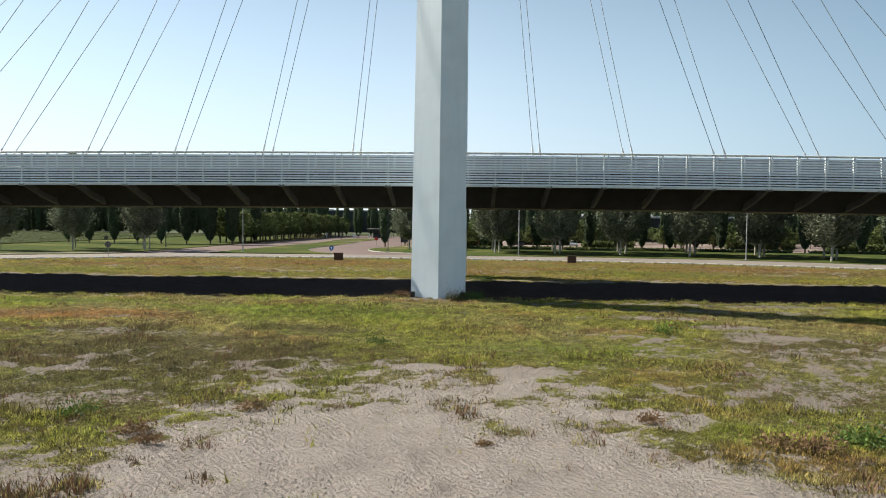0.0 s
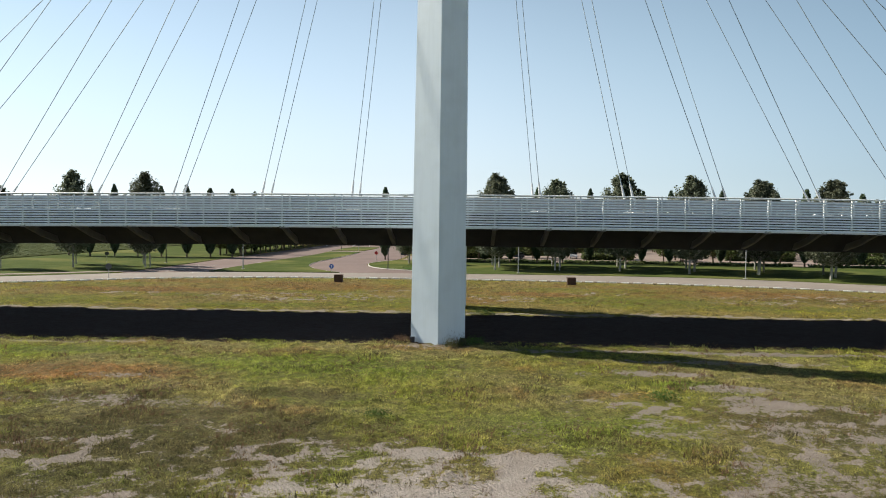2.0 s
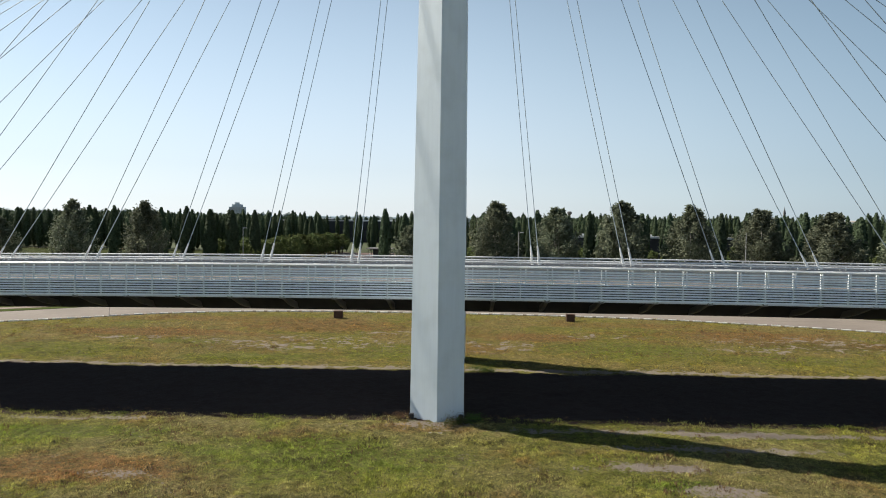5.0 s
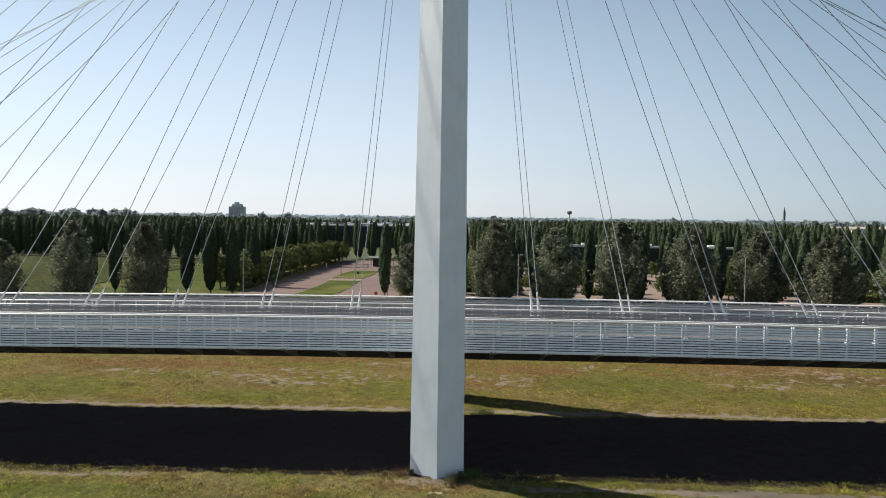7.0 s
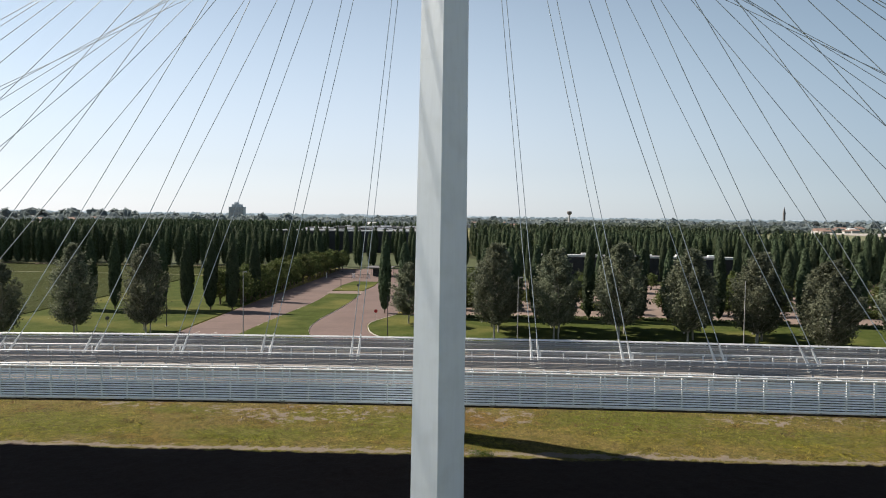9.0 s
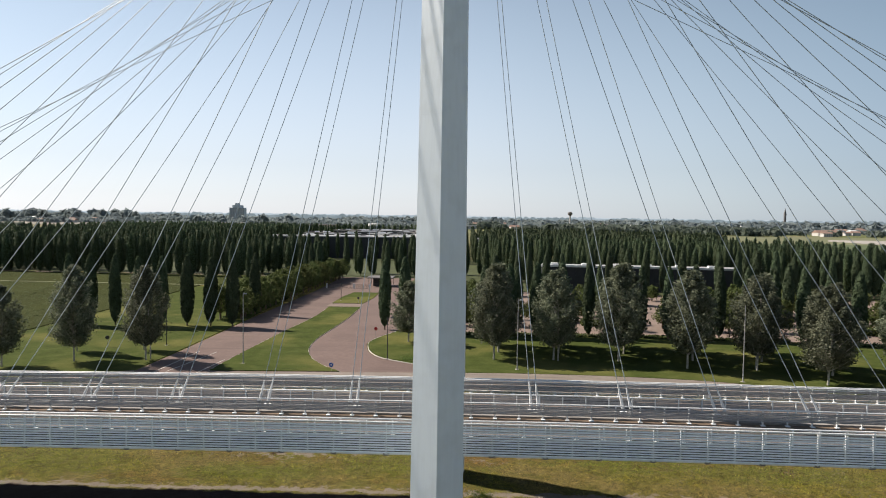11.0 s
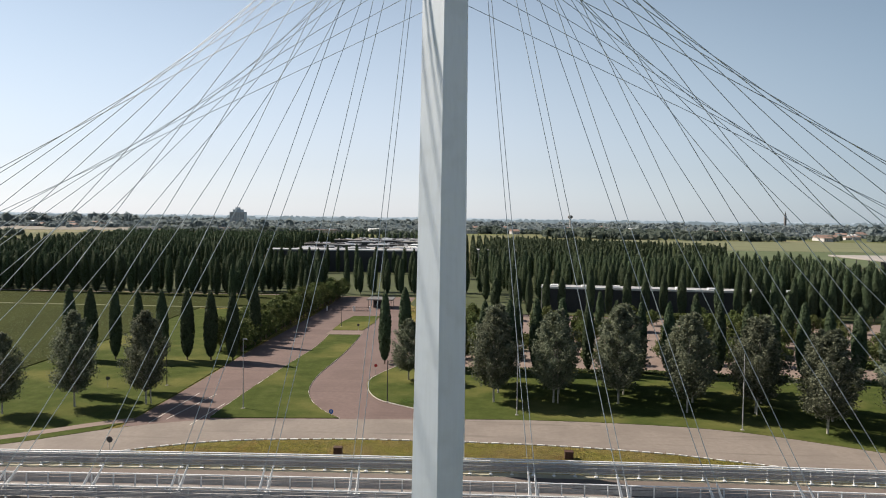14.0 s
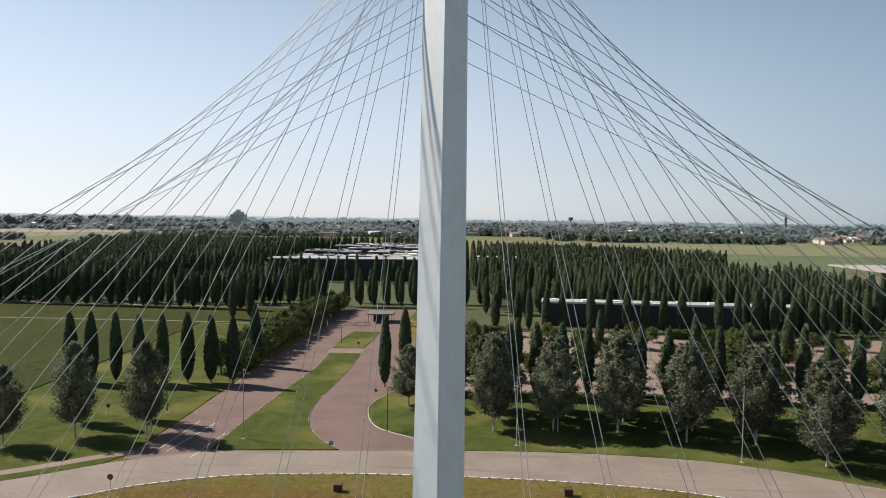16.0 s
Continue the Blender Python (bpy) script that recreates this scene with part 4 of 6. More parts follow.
def broad_tree(name, height, width, leaves, seed, label, group, leaf="leaf_silver", bark="bark", size=0.3, base=2.6, stems=1, limbs_n=46, upright=0.55):
    rng = np.random.default_rng(seed)
    root = thing(name, label, "tree", group)
    trunk = Build()
    for s in range(stems):
        dx, dy = (0, 0) if s == 0 else rng.uniform(-0.9, 0.9, 2)
        lean = rng.uniform(-0.5, 0.5, 2)
        trunk.tube([(dx, dy, -0.4), (dx + lean[0] * 0.2, dy + lean[1] * 0.2, base), (dx + lean[0], dy + lean[1], height * 0.55), (dx * 0.5 + lean[0], dy * 0.5 + lean[1], height * 0.9)],
                   [0.17 if s == 0 else 0.12, 0.14 if s == 0 else 0.10, 0.09, 0.03], 8)
    part("trunk", trunk.mesh("trunk", bark), root, "pale grey-white trunk" if bark == "bark" else "")
    limbs = Build()
    cs, outs = [], []
    per = leaves // limbs_n
    crown_h = height - base
    for i in range(limbs_n):
        t = (i + rng.uniform(0, 1)) / limbs_n
        ang = i * 2.399 + rng.uniform(-0.5, 0.5)
        reach = width * (math.sin(min(0.97, t * 0.86 + 0.11) ** 0.82 * math.pi) ** 0.85) * rng.uniform(0.5, 1.12)
        z2 = base + crown_h * (0.06 + 0.93 * t)
        z0 = max(base * 0.8, z2 - reach * (0.6 + upright) - 0.3)
        p0 = Vector((0, 0, z0))
        p2 = Vector((reach * math.cos(ang), reach * math.sin(ang), z2))
        p1 = p0.lerp(p2, 0.5) + Vector((0, 0, -0.10 * reach))
        limbs.tube([p0, p1, p2], [0.07 * (1.2 - t), 0.045 * (1.2 - t), 0.012], 5, False)
        u = 0.25 + 0.8 * rng.beta(2.0, 1.0, per)
        c = np.array(p0)[None] * (1 - u[:, None]) + np.array(p2)[None] * u[:, None]
        spread = (0.30 + 0.085 * width) * rng.uniform(0.7, 1.3) * (1.1 - 0.55 * t)
        c = c + np.clip(rng.normal(size=(per, 3)), -1.7, 1.7) * np.array([0.62, 0.62, 0.85]) * spread
        cs.append(c)
        o = c - np.array([0, 0, base + crown_h * 0.4])
        outs.append(o / (np.linalg.norm(o, axis=1)[:, None] + 0.1))
    part("limb", limbs.mesh("limb", bark), root)
    c, o = np.concatenate(cs), np.concatenate(outs)
    ok = c[:, 2] > base - 0.5 + 0.35 * np.hypot(c[:, 0], c[:, 1]) * 0.4
    v, f = quads(c[ok], size, seed, 0.0, False, o[ok], 0.8)
    part("crown", mesh_of("crown", v, f, leaf), root)
    return root


POPLARS = [(-64.8, 109.4, 16.3, 4.1), (-53.9, 111.7, 16.4, 4.0), (-73.6, 104.4, 13.5, 3.6), (4.6, 118.0, 17.0, 4.7), (15.0, 118.6, 16.2, 4.4), (26.2, 118.8, 17.4, 4.9),
           (36.6, 114.2, 16.6, 4.7), (48.0, 114.6, 16.2, 4.8), (54.5, 104.4, 15.6, 4.7), (-11.6, 133.0, 12.5, 4.3), (66.5, 104.0, 16.0, 4.8), (78, 97.0, 15.5, 4.6)]
BEHIND = []
for i, (x, y, h, w) in enumerate(POPLARS):
    if y < 125 and x > 0:
        BEHIND += [(x + 0.06 * x + 0.8, y + 6.5, h * 0.95, w * 1.0), (x + 0.11 * x - 0.5, y + 13.0, h * 0.88, w * 0.95)]
    elif y < 125 and x > -70:
        BEHIND.append((x - 4.2, y + 8.0, h * 0.85, w * 0.7))
WORDS = "silvery green white poplar with pale trunk on the lawn"
kinds = [broad_tree("poplar", 17.0, 3.9, 14500, 20 + i, WORDS, "poplars along the road", size=0.29, base=3.1, stems=s, limbs_n=105) for i, s in enumerate((1, 2, 1))]
kinds_b = [broad_tree("poplar", 17.0, 3.9, 3600, 25 + i, WORDS, "poplars along the road", size=0.55, limbs_n=60) for i in range(2)]


def plant(sources, spots, unit, turn):
    for i, (x, y, h, w) in enumerate(spots):
        src = sources[i % len(sources)]
        ob = src if i < len(sources) else copy_thing(src, Matrix.Identity(4))
        ob.location = (x, y, 0.02)
        ob.rotation_euler = (0, 0, turn * i)
        ob.scale = (w, w, h / unit)


plant(kinds, [(x, y, h - 0.5, w / 4.2) for x, y, h, w in POPLARS], 17.0, 1.7)
plant(kinds_b, [(x, y, h, w / 4.3) for x, y, h, w in BEHIND], 17.0, 2.3)

COLUMNS = [(-18.1, 147.4, 12.6), (-15.5, 166, 12.0), (-52.6, 166.0, 12.2)]
for i in range(8):
    COLUMNS.append((-87.2 + 5.1 * i + RNG.uniform(-0.2, 0.2), 145.0 + 0.3 * i + RNG.uniform(-0.6, 0.6), RNG.uniform(12.0, 12.7)))
for i in range(23):
    x = -7.4 + 5.42 * i + RNG.uniform(-0.25, 0.25)
    COLUMNS.append((x, 142.6 - max(0, x - 55) * 0.06 + RNG.uniform(-0.5, 0.5), RNG.uniform(11.9, 12.7)))
for x, y in ((58.0, 176), (12.0, 166), (84.0, 182), (36.0, 188), (-9.0, 182), (9.0, 229), (16.5, 230), (20.0, 226), (26.0, 229), (31.0, 228)):
    COLUMNS.append((x, y, RNG.uniform(10.0, 11.6)))
for i in range(13):
    if i != 5:
        COLUMNS.append((46.5 + 5.9 * i, 227.5 - 0.25 * i, RNG.uniform(11.3, 12.5)))
COLUMNS.append((40.5, 227.8, 12.9))
for i in range(9):                      # two close rows hide the end of the long building
    COLUMNS.append((92.5 + 5.7 * i, 230.5 - 0.45 * i + RNG.uniform(-1, 1), RNG.uniform(11.6, 14.2)))
for x, y, h in ((115.5, 226.0, 12.4), (121.0, 234.0, 13.2), (128.4, 224.6, 13.8), (140.4, 239.5, 12.6), (-83.8, 238.7, 11.9), (-79.1, 243.6, 11.1)):
    COLUMNS.append((x, y, h))
for i in range(9):
    COLUMNS.append((-58 - 0.3 * i + RNG.uniform(-1, 1), 262 + RNG.uniform(-12, 6) , RNG.uniform(10.5, 13)))
for i in range(8):
    COLUMNS.append((-50.3 + 5.6 * i, 279.5 + 0.3 * i, RNG.uniform(11.8, 12.4)))
cols = [column_tree("columnar_tree", 12.0, 1.42, 3000, 40 + i, "dense dark green columnar hornbeam beside the drive", "columnar trees by the drive") for i in range(3)]
for i, (x, y, h) in enumerate(COLUMNS):
    src = cols[i % 3]
    ob = src if i < 3 else copy_thing(src, Matrix.Identity(4))
    ob.location = (x, y, 0.0)
    ob.rotation_euler = (0, 0, 2.1 * i)
    k = RNG.uniform(0.88, 1.12)
    ob.scale = (k, k, h * 1.24 / 12.0)

# round-headed small trees along the drive and in the car park
SMALL = []
for r, x0 in enumerate((-53.2, -58.0)):
    for i in range(25):
        SMALL.append((x0 + RNG.uniform(-0.5, 0.5) + 0.006 * i * i, 157 + 4.7 * i + RNG.uniform(-0.5, 0.5), RNG.uniform(6.0, 7.2)))
for i in range(84):
    SMALL.append((RNG.uniform(-8, 118), RNG.choice([154.0, 163.0, 174.0, 186.0, 198.0, 212.0]) + RNG.uniform(-3.5, 3.5), RNG.uniform(4.0, 5.8)))
small = [broad_tree("small_tree", 5.4, 2.4, 1800, 60 + i, "small round-headed green tree on a slim trunk", "small trees in rows", "leaf_shrub", "darkbark", 0.29, 1.5, 1, 26, 0.2) for i in range(2)]
for i, (x, y, h) in enumerate(SMALL):
    src = small[i % 2]
    ob = src if i < 2 else copy_thing(src, Matrix.Identity(4))
    ob.location = (x, y, 0.0)
    ob.rotation_euler = (0, 0, 1.3 * i)
    k = RNG.uniform(1.3, 1.5) if i < 50 else RNG.uniform(1.0, 1.3)
    ob.scale = (k, k, h * 1.12 / 5.4)


def hedge(x0, x1, y, h, seed):
    """A clipped leafy hedge."""
    rng = np.random.default_rng(seed)
    n = int((x1 - x0) * h * 60)
    p = np.stack([rng.uniform(x0, x1, n), y + rng.normal(size=n) * 0.75, h * rng.beta(1.6, 1.0, n)], 1)
    v, f = quads(p, 0.42, seed)
    root = thing("hedge", "clipped green hedge beside the car park", "hedge", "hedges of the car park")
    part("foliage", mesh_of("foliage", v, f, "leaf_shrub"), root)
    part("inner_foliage", Build().box((x0 + 0.2, y - 0.6, 0), (x1 - 0.2, y + 0.6, h * 0.8), 0.2).mesh("inner_foliage", "dark_core"), root)


for i, (x0, x1, y, h) in enumerate([(-6, 8, 160, 1.6), (26, 38, 158, 1.6), (60, 76, 162, 2.2), (12, 26, 176, 2.4), (66, 84, 188, 2.6), (30, 46, 200, 2.6), (62, 100, 216, 3.0), (-8, 12, 218, 2.8), (78, 96, 152, 1.8), (-5, 18, 143.4, 0.55), (20, 45, 143.6, 0.55), (47, 66, 141.6, 0.55), (68, 90, 138.4, 0.55)]):
    hedge(x0, x1, y, h, 500 + i)


def crowd(name, places, leaves, size, label, mat="leaf_column", width=1.7, seed=0, dark_core=True, tri=True):
    """Many columnar trees joined into one body of woodland."""
    rng = np.random.default_rng(seed)
    places = np.array(places)
    n = len(places)
    t = rng.beta(1.1, 1.05, (n, leaves))
    ang = rng.uniform(0, 2 * math.pi, (n, leaves))
    ph = rng.uniform(0, 6.28, (n, 1))
    lump = 1 + 0.08 * np.sin(ang * 3 + t * 7 + ph)
    w = width * rng.uniform(0.85, 1.25, (n, 1))
    r = column_radius(t, 1.0) * w * lump * rng.uniform(0.84, 1.05, (n, leaves))
    c = np.stack([places[:, 0, None] + r * np.cos(ang), places[:, 1, None] + r * np.sin(ang), 0.6 + t * (places[:, 2, None] - 0.6)], 2).reshape(-1, 3)
    facing = np.stack([np.cos(ang), np.sin(ang), 0.9 * (t - 0.3)], 2).reshape(-1, 3)
    v, f = quads(c, size, seed, -0.6, tri, facing, 0.38)
    root = thing(name, label, "woodland", kind="stuff")
    part("foliage", mesh_of("foliage", v, f, mat), root)
    if dark_core:
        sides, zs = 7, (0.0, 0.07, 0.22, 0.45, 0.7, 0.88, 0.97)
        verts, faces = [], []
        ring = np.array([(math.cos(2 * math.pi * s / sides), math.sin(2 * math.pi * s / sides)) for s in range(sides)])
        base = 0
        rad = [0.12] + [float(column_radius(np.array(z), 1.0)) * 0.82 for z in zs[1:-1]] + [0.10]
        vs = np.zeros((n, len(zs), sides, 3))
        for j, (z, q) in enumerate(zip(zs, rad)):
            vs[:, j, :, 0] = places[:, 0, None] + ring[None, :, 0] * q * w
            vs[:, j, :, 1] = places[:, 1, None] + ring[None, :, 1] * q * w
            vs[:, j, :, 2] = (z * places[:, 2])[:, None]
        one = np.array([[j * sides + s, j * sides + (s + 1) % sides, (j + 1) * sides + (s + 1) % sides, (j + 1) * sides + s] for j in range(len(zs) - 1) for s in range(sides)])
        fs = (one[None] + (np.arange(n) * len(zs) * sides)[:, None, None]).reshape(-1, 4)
        part("inner_foliage", mesh_of("inner_foliage", vs.reshape(-1, 3), fs, "dark_core", True), root)
    return root


def rows(x0, x1, y0, y1, dx, dy, hole=lambda x, y: False, jitter=0.7):
    out = []
    y = y0
    while y < y1:
        for x in np.arange(x0(y) if callable(x0) else x0, x1(y) if callable(x1) else x1, dx):
            px_, py_ = x + RNG.uniform(-jitter, jitter), y + RNG.uniform(-jitter, jitter)
            if not hole(px_, py_) and RNG.uniform() > 0.06:
                out.append((px_, py_, RNG.uniform(13.4, 17.2)))
        y += dy
    return out


def estate(x, y):
    return -152 - (y - 390) * 0.05 < x < -22 and 380 < y < 720


def no_right(x, y):
    return 10 < x < 135 and 228 < y < 258 or (4 < x < 36 and 470 < y < 520) or (x > 172 and y < 395 and y > 264) or (x < 46 and 270 < y < 390 and (x * 0.21 + y * 0.043) % 3 < 1.3)


front = [(x + RNG.uniform(-0.5, 0.5), 266.0 - 0.09 * (x + 100) + RNG.uniform(-0.6, 0.6), RNG.uniform(15.0, 17.0)) for x in np.arange(-221, -88, 5.05)]
left_near = rows(-215, -60, 280, 294, 5.4, 7.5, jitter=0.5) + rows(-48, 8, 292, 298, 5.9, 8, jitter=0.4) + rows(-150, -24, 384, 392, 5.4, 9, jitter=0.4) + rows(-108, -62, 300, 330, 8.0, 10.0, jitter=2.0)


def grove(spots, label, group, seed, width, leaves):
    """Rows of single columnar trees."""
    src = [column_tree("columnar_tree", 15.5, width, leaves, seed + i, label, group, 0.48, True, 8, 8) for i in range(4)]
    for i, (x, y, h) in enumerate(spots):
        ob = src[i] if i < 4 else copy_thing(src[(i * 7 + i // 5) % 4], Matrix.Identity(4))
        ob.location = (x, y, 0.0)
        ob.rotation_euler = (0, 0, 1.9 * i)
        k = RNG.uniform(0.86, 1.14)
        ob.scale = (k, k, h / 15.5)


grove(front, "tall dark green columnar tree in the front row", "front row of columnar trees beyond the field", 77, 1.95, 1500)
grove(left_near, "dark green columnar tree in a planted row", "columnar trees in rows beyond the field", 71, 1.65, 1100)
left_mid = rows(-268, -166, 294, 396, 5.3, 9.0, jitter=0.6) + rows(lambda y: max(-0.74 * y, -338), lambda y: -26, 398, 520, 5.6, 9.0, estate)
crowd("plantation", left_mid, 170, 1.05, "dense plantation of dark green columnar trees", seed=75, width=1.65)
left_far = rows(lambda y: -338 - 0.1 * (y - 520), lambda y: -30, 520, 770, 6.2, 11.0, estate)
crowd("plantation", left_far, 80, 1.5, "ordered rows of dark green columnar trees far off", seed=72, width=1.8)
right_near = rows(6, lambda y: 0.54 * y + 12, 264, 360, 5.4, 8.0, no_right) + rows(117, 174, 236, 263, 5.4, 8.0, jitter=0.6)
grove([p for p in right_near if p[1] < 292], "dark green columnar tree in the plantation behind the long building", "columnar trees behind the long building", 131, 1.5, 950)
crowd("plantation", [p for p in right_near if p[1] >= 292], 380, 0.6, "rows of dark green columnar trees behind the long building", seed=73, width=1.5)
right_far = [p for p in rows(lambda y: -20, lambda y: 0.54 * y + 12 if y < 375 else 0.37 * y, 360, 660, 5.8, 10.0, no_right) if p[1] < 660 - 1.2 * max(0, p[0] - 80)]
crowd("plantation", right_far, 105, 1.3, "ordered rows of dark green columnar trees far off", seed=74, width=1.65)


# ---------------------------------------------------------------- distance
def blobs(name, spots, label, seed, mat="leaf_far_haze", per=26, cat="woodland"):
    """Far trees: rounded clumps of leafy tufts of uneven height, joined in belts."""
    rng = np.random.default_rng(seed)
    s = np.repeat(np.array(spots), per, axis=0)
    n = len(s)
    d = rng.normal(size=(n, 3))
    d /= np.linalg.norm(d, axis=1)[:, None]
    d[:, 2] = np.abs(d[:, 2]) * 1.25 - 0.25
    c = s[:, :3] * np.array([1, 1, 0]) + d * np.stack([s[:, 2] * 0.5, s[:, 2] * 0.5, s[:, 3] * 0.52], 1) + np.stack([0 * s[:, 3], 0 * s[:, 3], s[:, 3] * 0.45], 1)
    c[:, 2] = np.maximum(c[:, 2], s[:, 3] * 0.12)
    nr = d + rng.normal(size=(n, 3)) * 0.35
    nr /= np.linalg.norm(nr, axis=1)[:, None]
    a = np.cross(nr, rng.normal(size=(n, 3)))
    a /= np.linalg.norm(a, axis=1)[:, None]
    b = np.cross(nr, a)
    k = ((s[:, 2] + s[:, 3]) * 0.5 * rng.uniform(0.28, 0.5, n) * math.sqrt(22 / per))[:, None]
    v = np.stack([c - a * k, c - b * k, c + a * k, c + b * k], 1).reshape(-1, 3)
    root = thing(name, label, cat, kind="stuff")
    part("foliage", mesh_of("foliage", v, np.arange(len(v)).reshape(-1, 4), mat), root)
    return root


def open_field(x, y):
    """Fields that lie open among the far trees."""
    return (0.12 * y < x < 900 and 600 < y < 1140) or (x > 380 and 700 < y < 1180 and x > 0.46 * y) or (x < -560 and 1000 < y < 1500 and x > -1100) or (-20 < x < 230 and 850 < y < 1380) or (-480 < x < -120 and 900 < y < 1250)


belt = []
for i in range(48):                     # hedgerows and tree belts across the plain
    y = RNG.uniform(880, 1500) if i < 24 else RNG.uniform(1400, 1880)
    x, length = RNG.uniform(-0.74, 0.72) * y, RNG.uniform(120, 620)
    slope, h = RNG.uniform(-0.08, 0.08), RNG.uniform(5, 9)
    for q in np.arange(-length / 2, length / 2, 8.5):
        if RNG.uniform() > 0.12 and not open_field(x + q, y + slope * q):
            belt.append((x + q, y + slope * q + RNG.normal() * 4, RNG.uniform(7, 13), h * RNG.uniform(0.6, 1.3)))
for i in range(230):                    # single trees and copses
    y = RNG.uniform(860, 1880)
    x = RNG.uniform(-0.74, 0.74) * y
    if open_field(x, y):
        continue
    for j in range(RNG.integers(1, 7)):
        belt.append((x + RNG.normal() * 14, y + RNG.normal() * 9, RNG.uniform(7, 15), RNG.uniform(6, 12)))
for i in range(240):                    # dense wood beyond the meadow
    u = RNG.uniform(0, 1)
    belt.append((150 + 350 * u + RNG.normal() * 6, RNG.uniform(1150, 1480) - 30 * u, RNG.uniform(10, 20), RNG.uniform(8, 15)))
for i in range(26):
    belt.append((RNG.normal() * 18 + 45, RNG.uniform(1440, 1500), RNG.uniform(10, 18), RNG.uniform(9, 16)))
wood = [p for p in belt if p[1] < 1300 or (0 < p[0] < 520 and p[1] < 1500)]
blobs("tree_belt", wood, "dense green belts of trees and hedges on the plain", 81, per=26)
far_belt = [p for p in belt if p not in wood]
for i in range(170):                    # broken rows of trees out to the horizon
    y = 1500 + 2300 * RNG.uniform(0, 1) ** 1.3
    x, length, h = RNG.uniform(-0.78, 0.76) * y, RNG.uniform(80, 520), RNG.uniform(8, 20)
    for q in np.arange(-length / 2, length / 2, 15.0):
        if RNG.uniform() > 0.22 and not (x + q < -640 and 1265 < y < 2040):
            far_belt.append((x + q + RNG.normal() * 4, y + RNG.normal() * 12, RNG.uniform(12, 24), h * RNG.uniform(0.55, 1.25)))
for i in range(150):                    # tall wood behind the pale field
    far_belt.append((RNG.uniform(-2100, -1050), RNG.uniform(2060, 2200), RNG.uniform(14, 30), RNG.uniform(14, 32)))
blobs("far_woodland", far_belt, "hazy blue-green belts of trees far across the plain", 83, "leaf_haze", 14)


def house(x, y, w, d, h, turn, wall, roof, flat=False, label="far plastered farmhouse with a pitched roof", cat="house", floors=2, bays=4):
    root = thing("house" if not flat else "building", label, cat, "far buildings on the plain", at=(x, y, 0))
    root.rotation_euler = (0, 0, turn)
    part("wall", Build().box((-w / 2, -d / 2, -1), (w / 2, d / 2, h)).mesh("wall", wall), root)
    b = Build()
    if flat:
        b.box((-w / 2 - 0.4, -d / 2 - 0.4, h), (w / 2 + 0.4, d / 2 + 0.4, h + 0.8))
    else:
        r = d * 0.24
        o = 0.6
        b.add([(-w / 2 - o, -d / 2 - o, h), (w / 2 + o, -d / 2 - o, h), (w / 2 + o, d / 2 + o, h), (-w / 2 - o, d / 2 + o, h), (-w / 2 - o, 0, h + r), (w / 2 + o, 0, h + r)],
              [(0, 1, 5, 4), (2, 3, 4, 5), (0, 4, 3), (1, 2, 5), (3, 2, 1, 0)])
    part("roof", b.mesh("roof", roof), root)
    wm = Build().box((-0.6, -0.1, -0.8), (0.6, 0.06, 0.8)).mesh("window", "glass")
    for fl in range(floors):
        for k in range(bays):
            ob = part("window", wm, root)
            ob.location = (-w / 2 + w * (k + 0.5) / bays, -d / 2, h * (fl + 0.55) / floors)
    return root


for i in range(150):
    y = RNG.uniform(1250, 2300) if i < 84 else RNG.uniform(1700, 3300)
    x = RNG.uniform(-0.68, 0.72) * y
    if i % 2:
        x = RNG.uniform(0.08, 0.70) * y
    wall, roof = (("wallwarm", "tile"), ("wallpale", "tile"), ("wallpale", "roofwhite"))[i % 3]
    big = RNG.uniform() < 0.45
    house(x, y, RNG.uniform(26, 60) if big else RNG.uniform(12, 20), RNG.uniform(12, 22), RNG.uniform(5, 8), RNG.uniform(-0.5, 0.5), wall, roof, big,
          "far pale industrial shed with a flat roof" if big else "far plastered house with a tiled roof", "building" if big else "house", 1 if big else 2, 6 if big else 3)
for x, y, w, d, h in ((735, 1330, 16, 12, 6), (716, 1322, 12, 10, 5), (240, 1185, 14, 12, 6), (325, 1390, 20, 14, 7), (560, 1560, 60, 18, 7), (500, 1700, 40, 16, 6), (330, 1450, 36, 16, 6), (640, 1250, 40, 20, 6), (610, 1190, 16, 12, 6), (560, 1320, 14, 12, 6)):
    house(x, y, w, d, h, 0.1, "wallpale", "tile", False, "far pale farm building with a tiled roof", "house", 2, 4)

# block of flats on the horizon
tower = thing("tower_block", "tall grey apartment block far off", "building", at=(-563, 1644, 0))
part("wall", Build().box((-18, -9, -1), (18, 9, 41)).box((-11, -8, 41), (11, 8, 47)).box((-6, -4, 47), (4, 4, 52)).mesh("wall", "towergrey"), tower)
for fl in range(13):
    part("balcony", Build().box((-18.4, -10.2, 3.6 + 3.0 * fl), (18.4, -9.0, 4.5 + 3.0 * fl)).mesh("balcony", "wallpale"), tower, "pale balcony band")
wm = Build().box((-1.3, -0.15, -1.0), (1.3, 0.1, 1.0)).mesh("window", "towerglass")
for fl in range(13):
    for k in range(9):
        ob = part("window", wm, tower)
        ob.location = (-16 + 4 * k, -9, 2.2 + 3.0 * fl)
church = thing("church", "far church with a slender pointed dark spire", "church", at=(907, 2000, 0))
b = Build().box((-2.6, -2.6, -1), (2.6, 2.6, 45))
b.add([(-3.2, -3.2, 45), (3.2, -3.2, 45), (3.2, 3.2, 45), (-3.2, 3.2, 45), (0, 0, 65)], [(0, 1, 4), (1, 2, 4), (2, 3, 4), (3, 0, 4), (3, 2, 1, 0)])
part("spire", b.mesh("spire", "strut"), church)
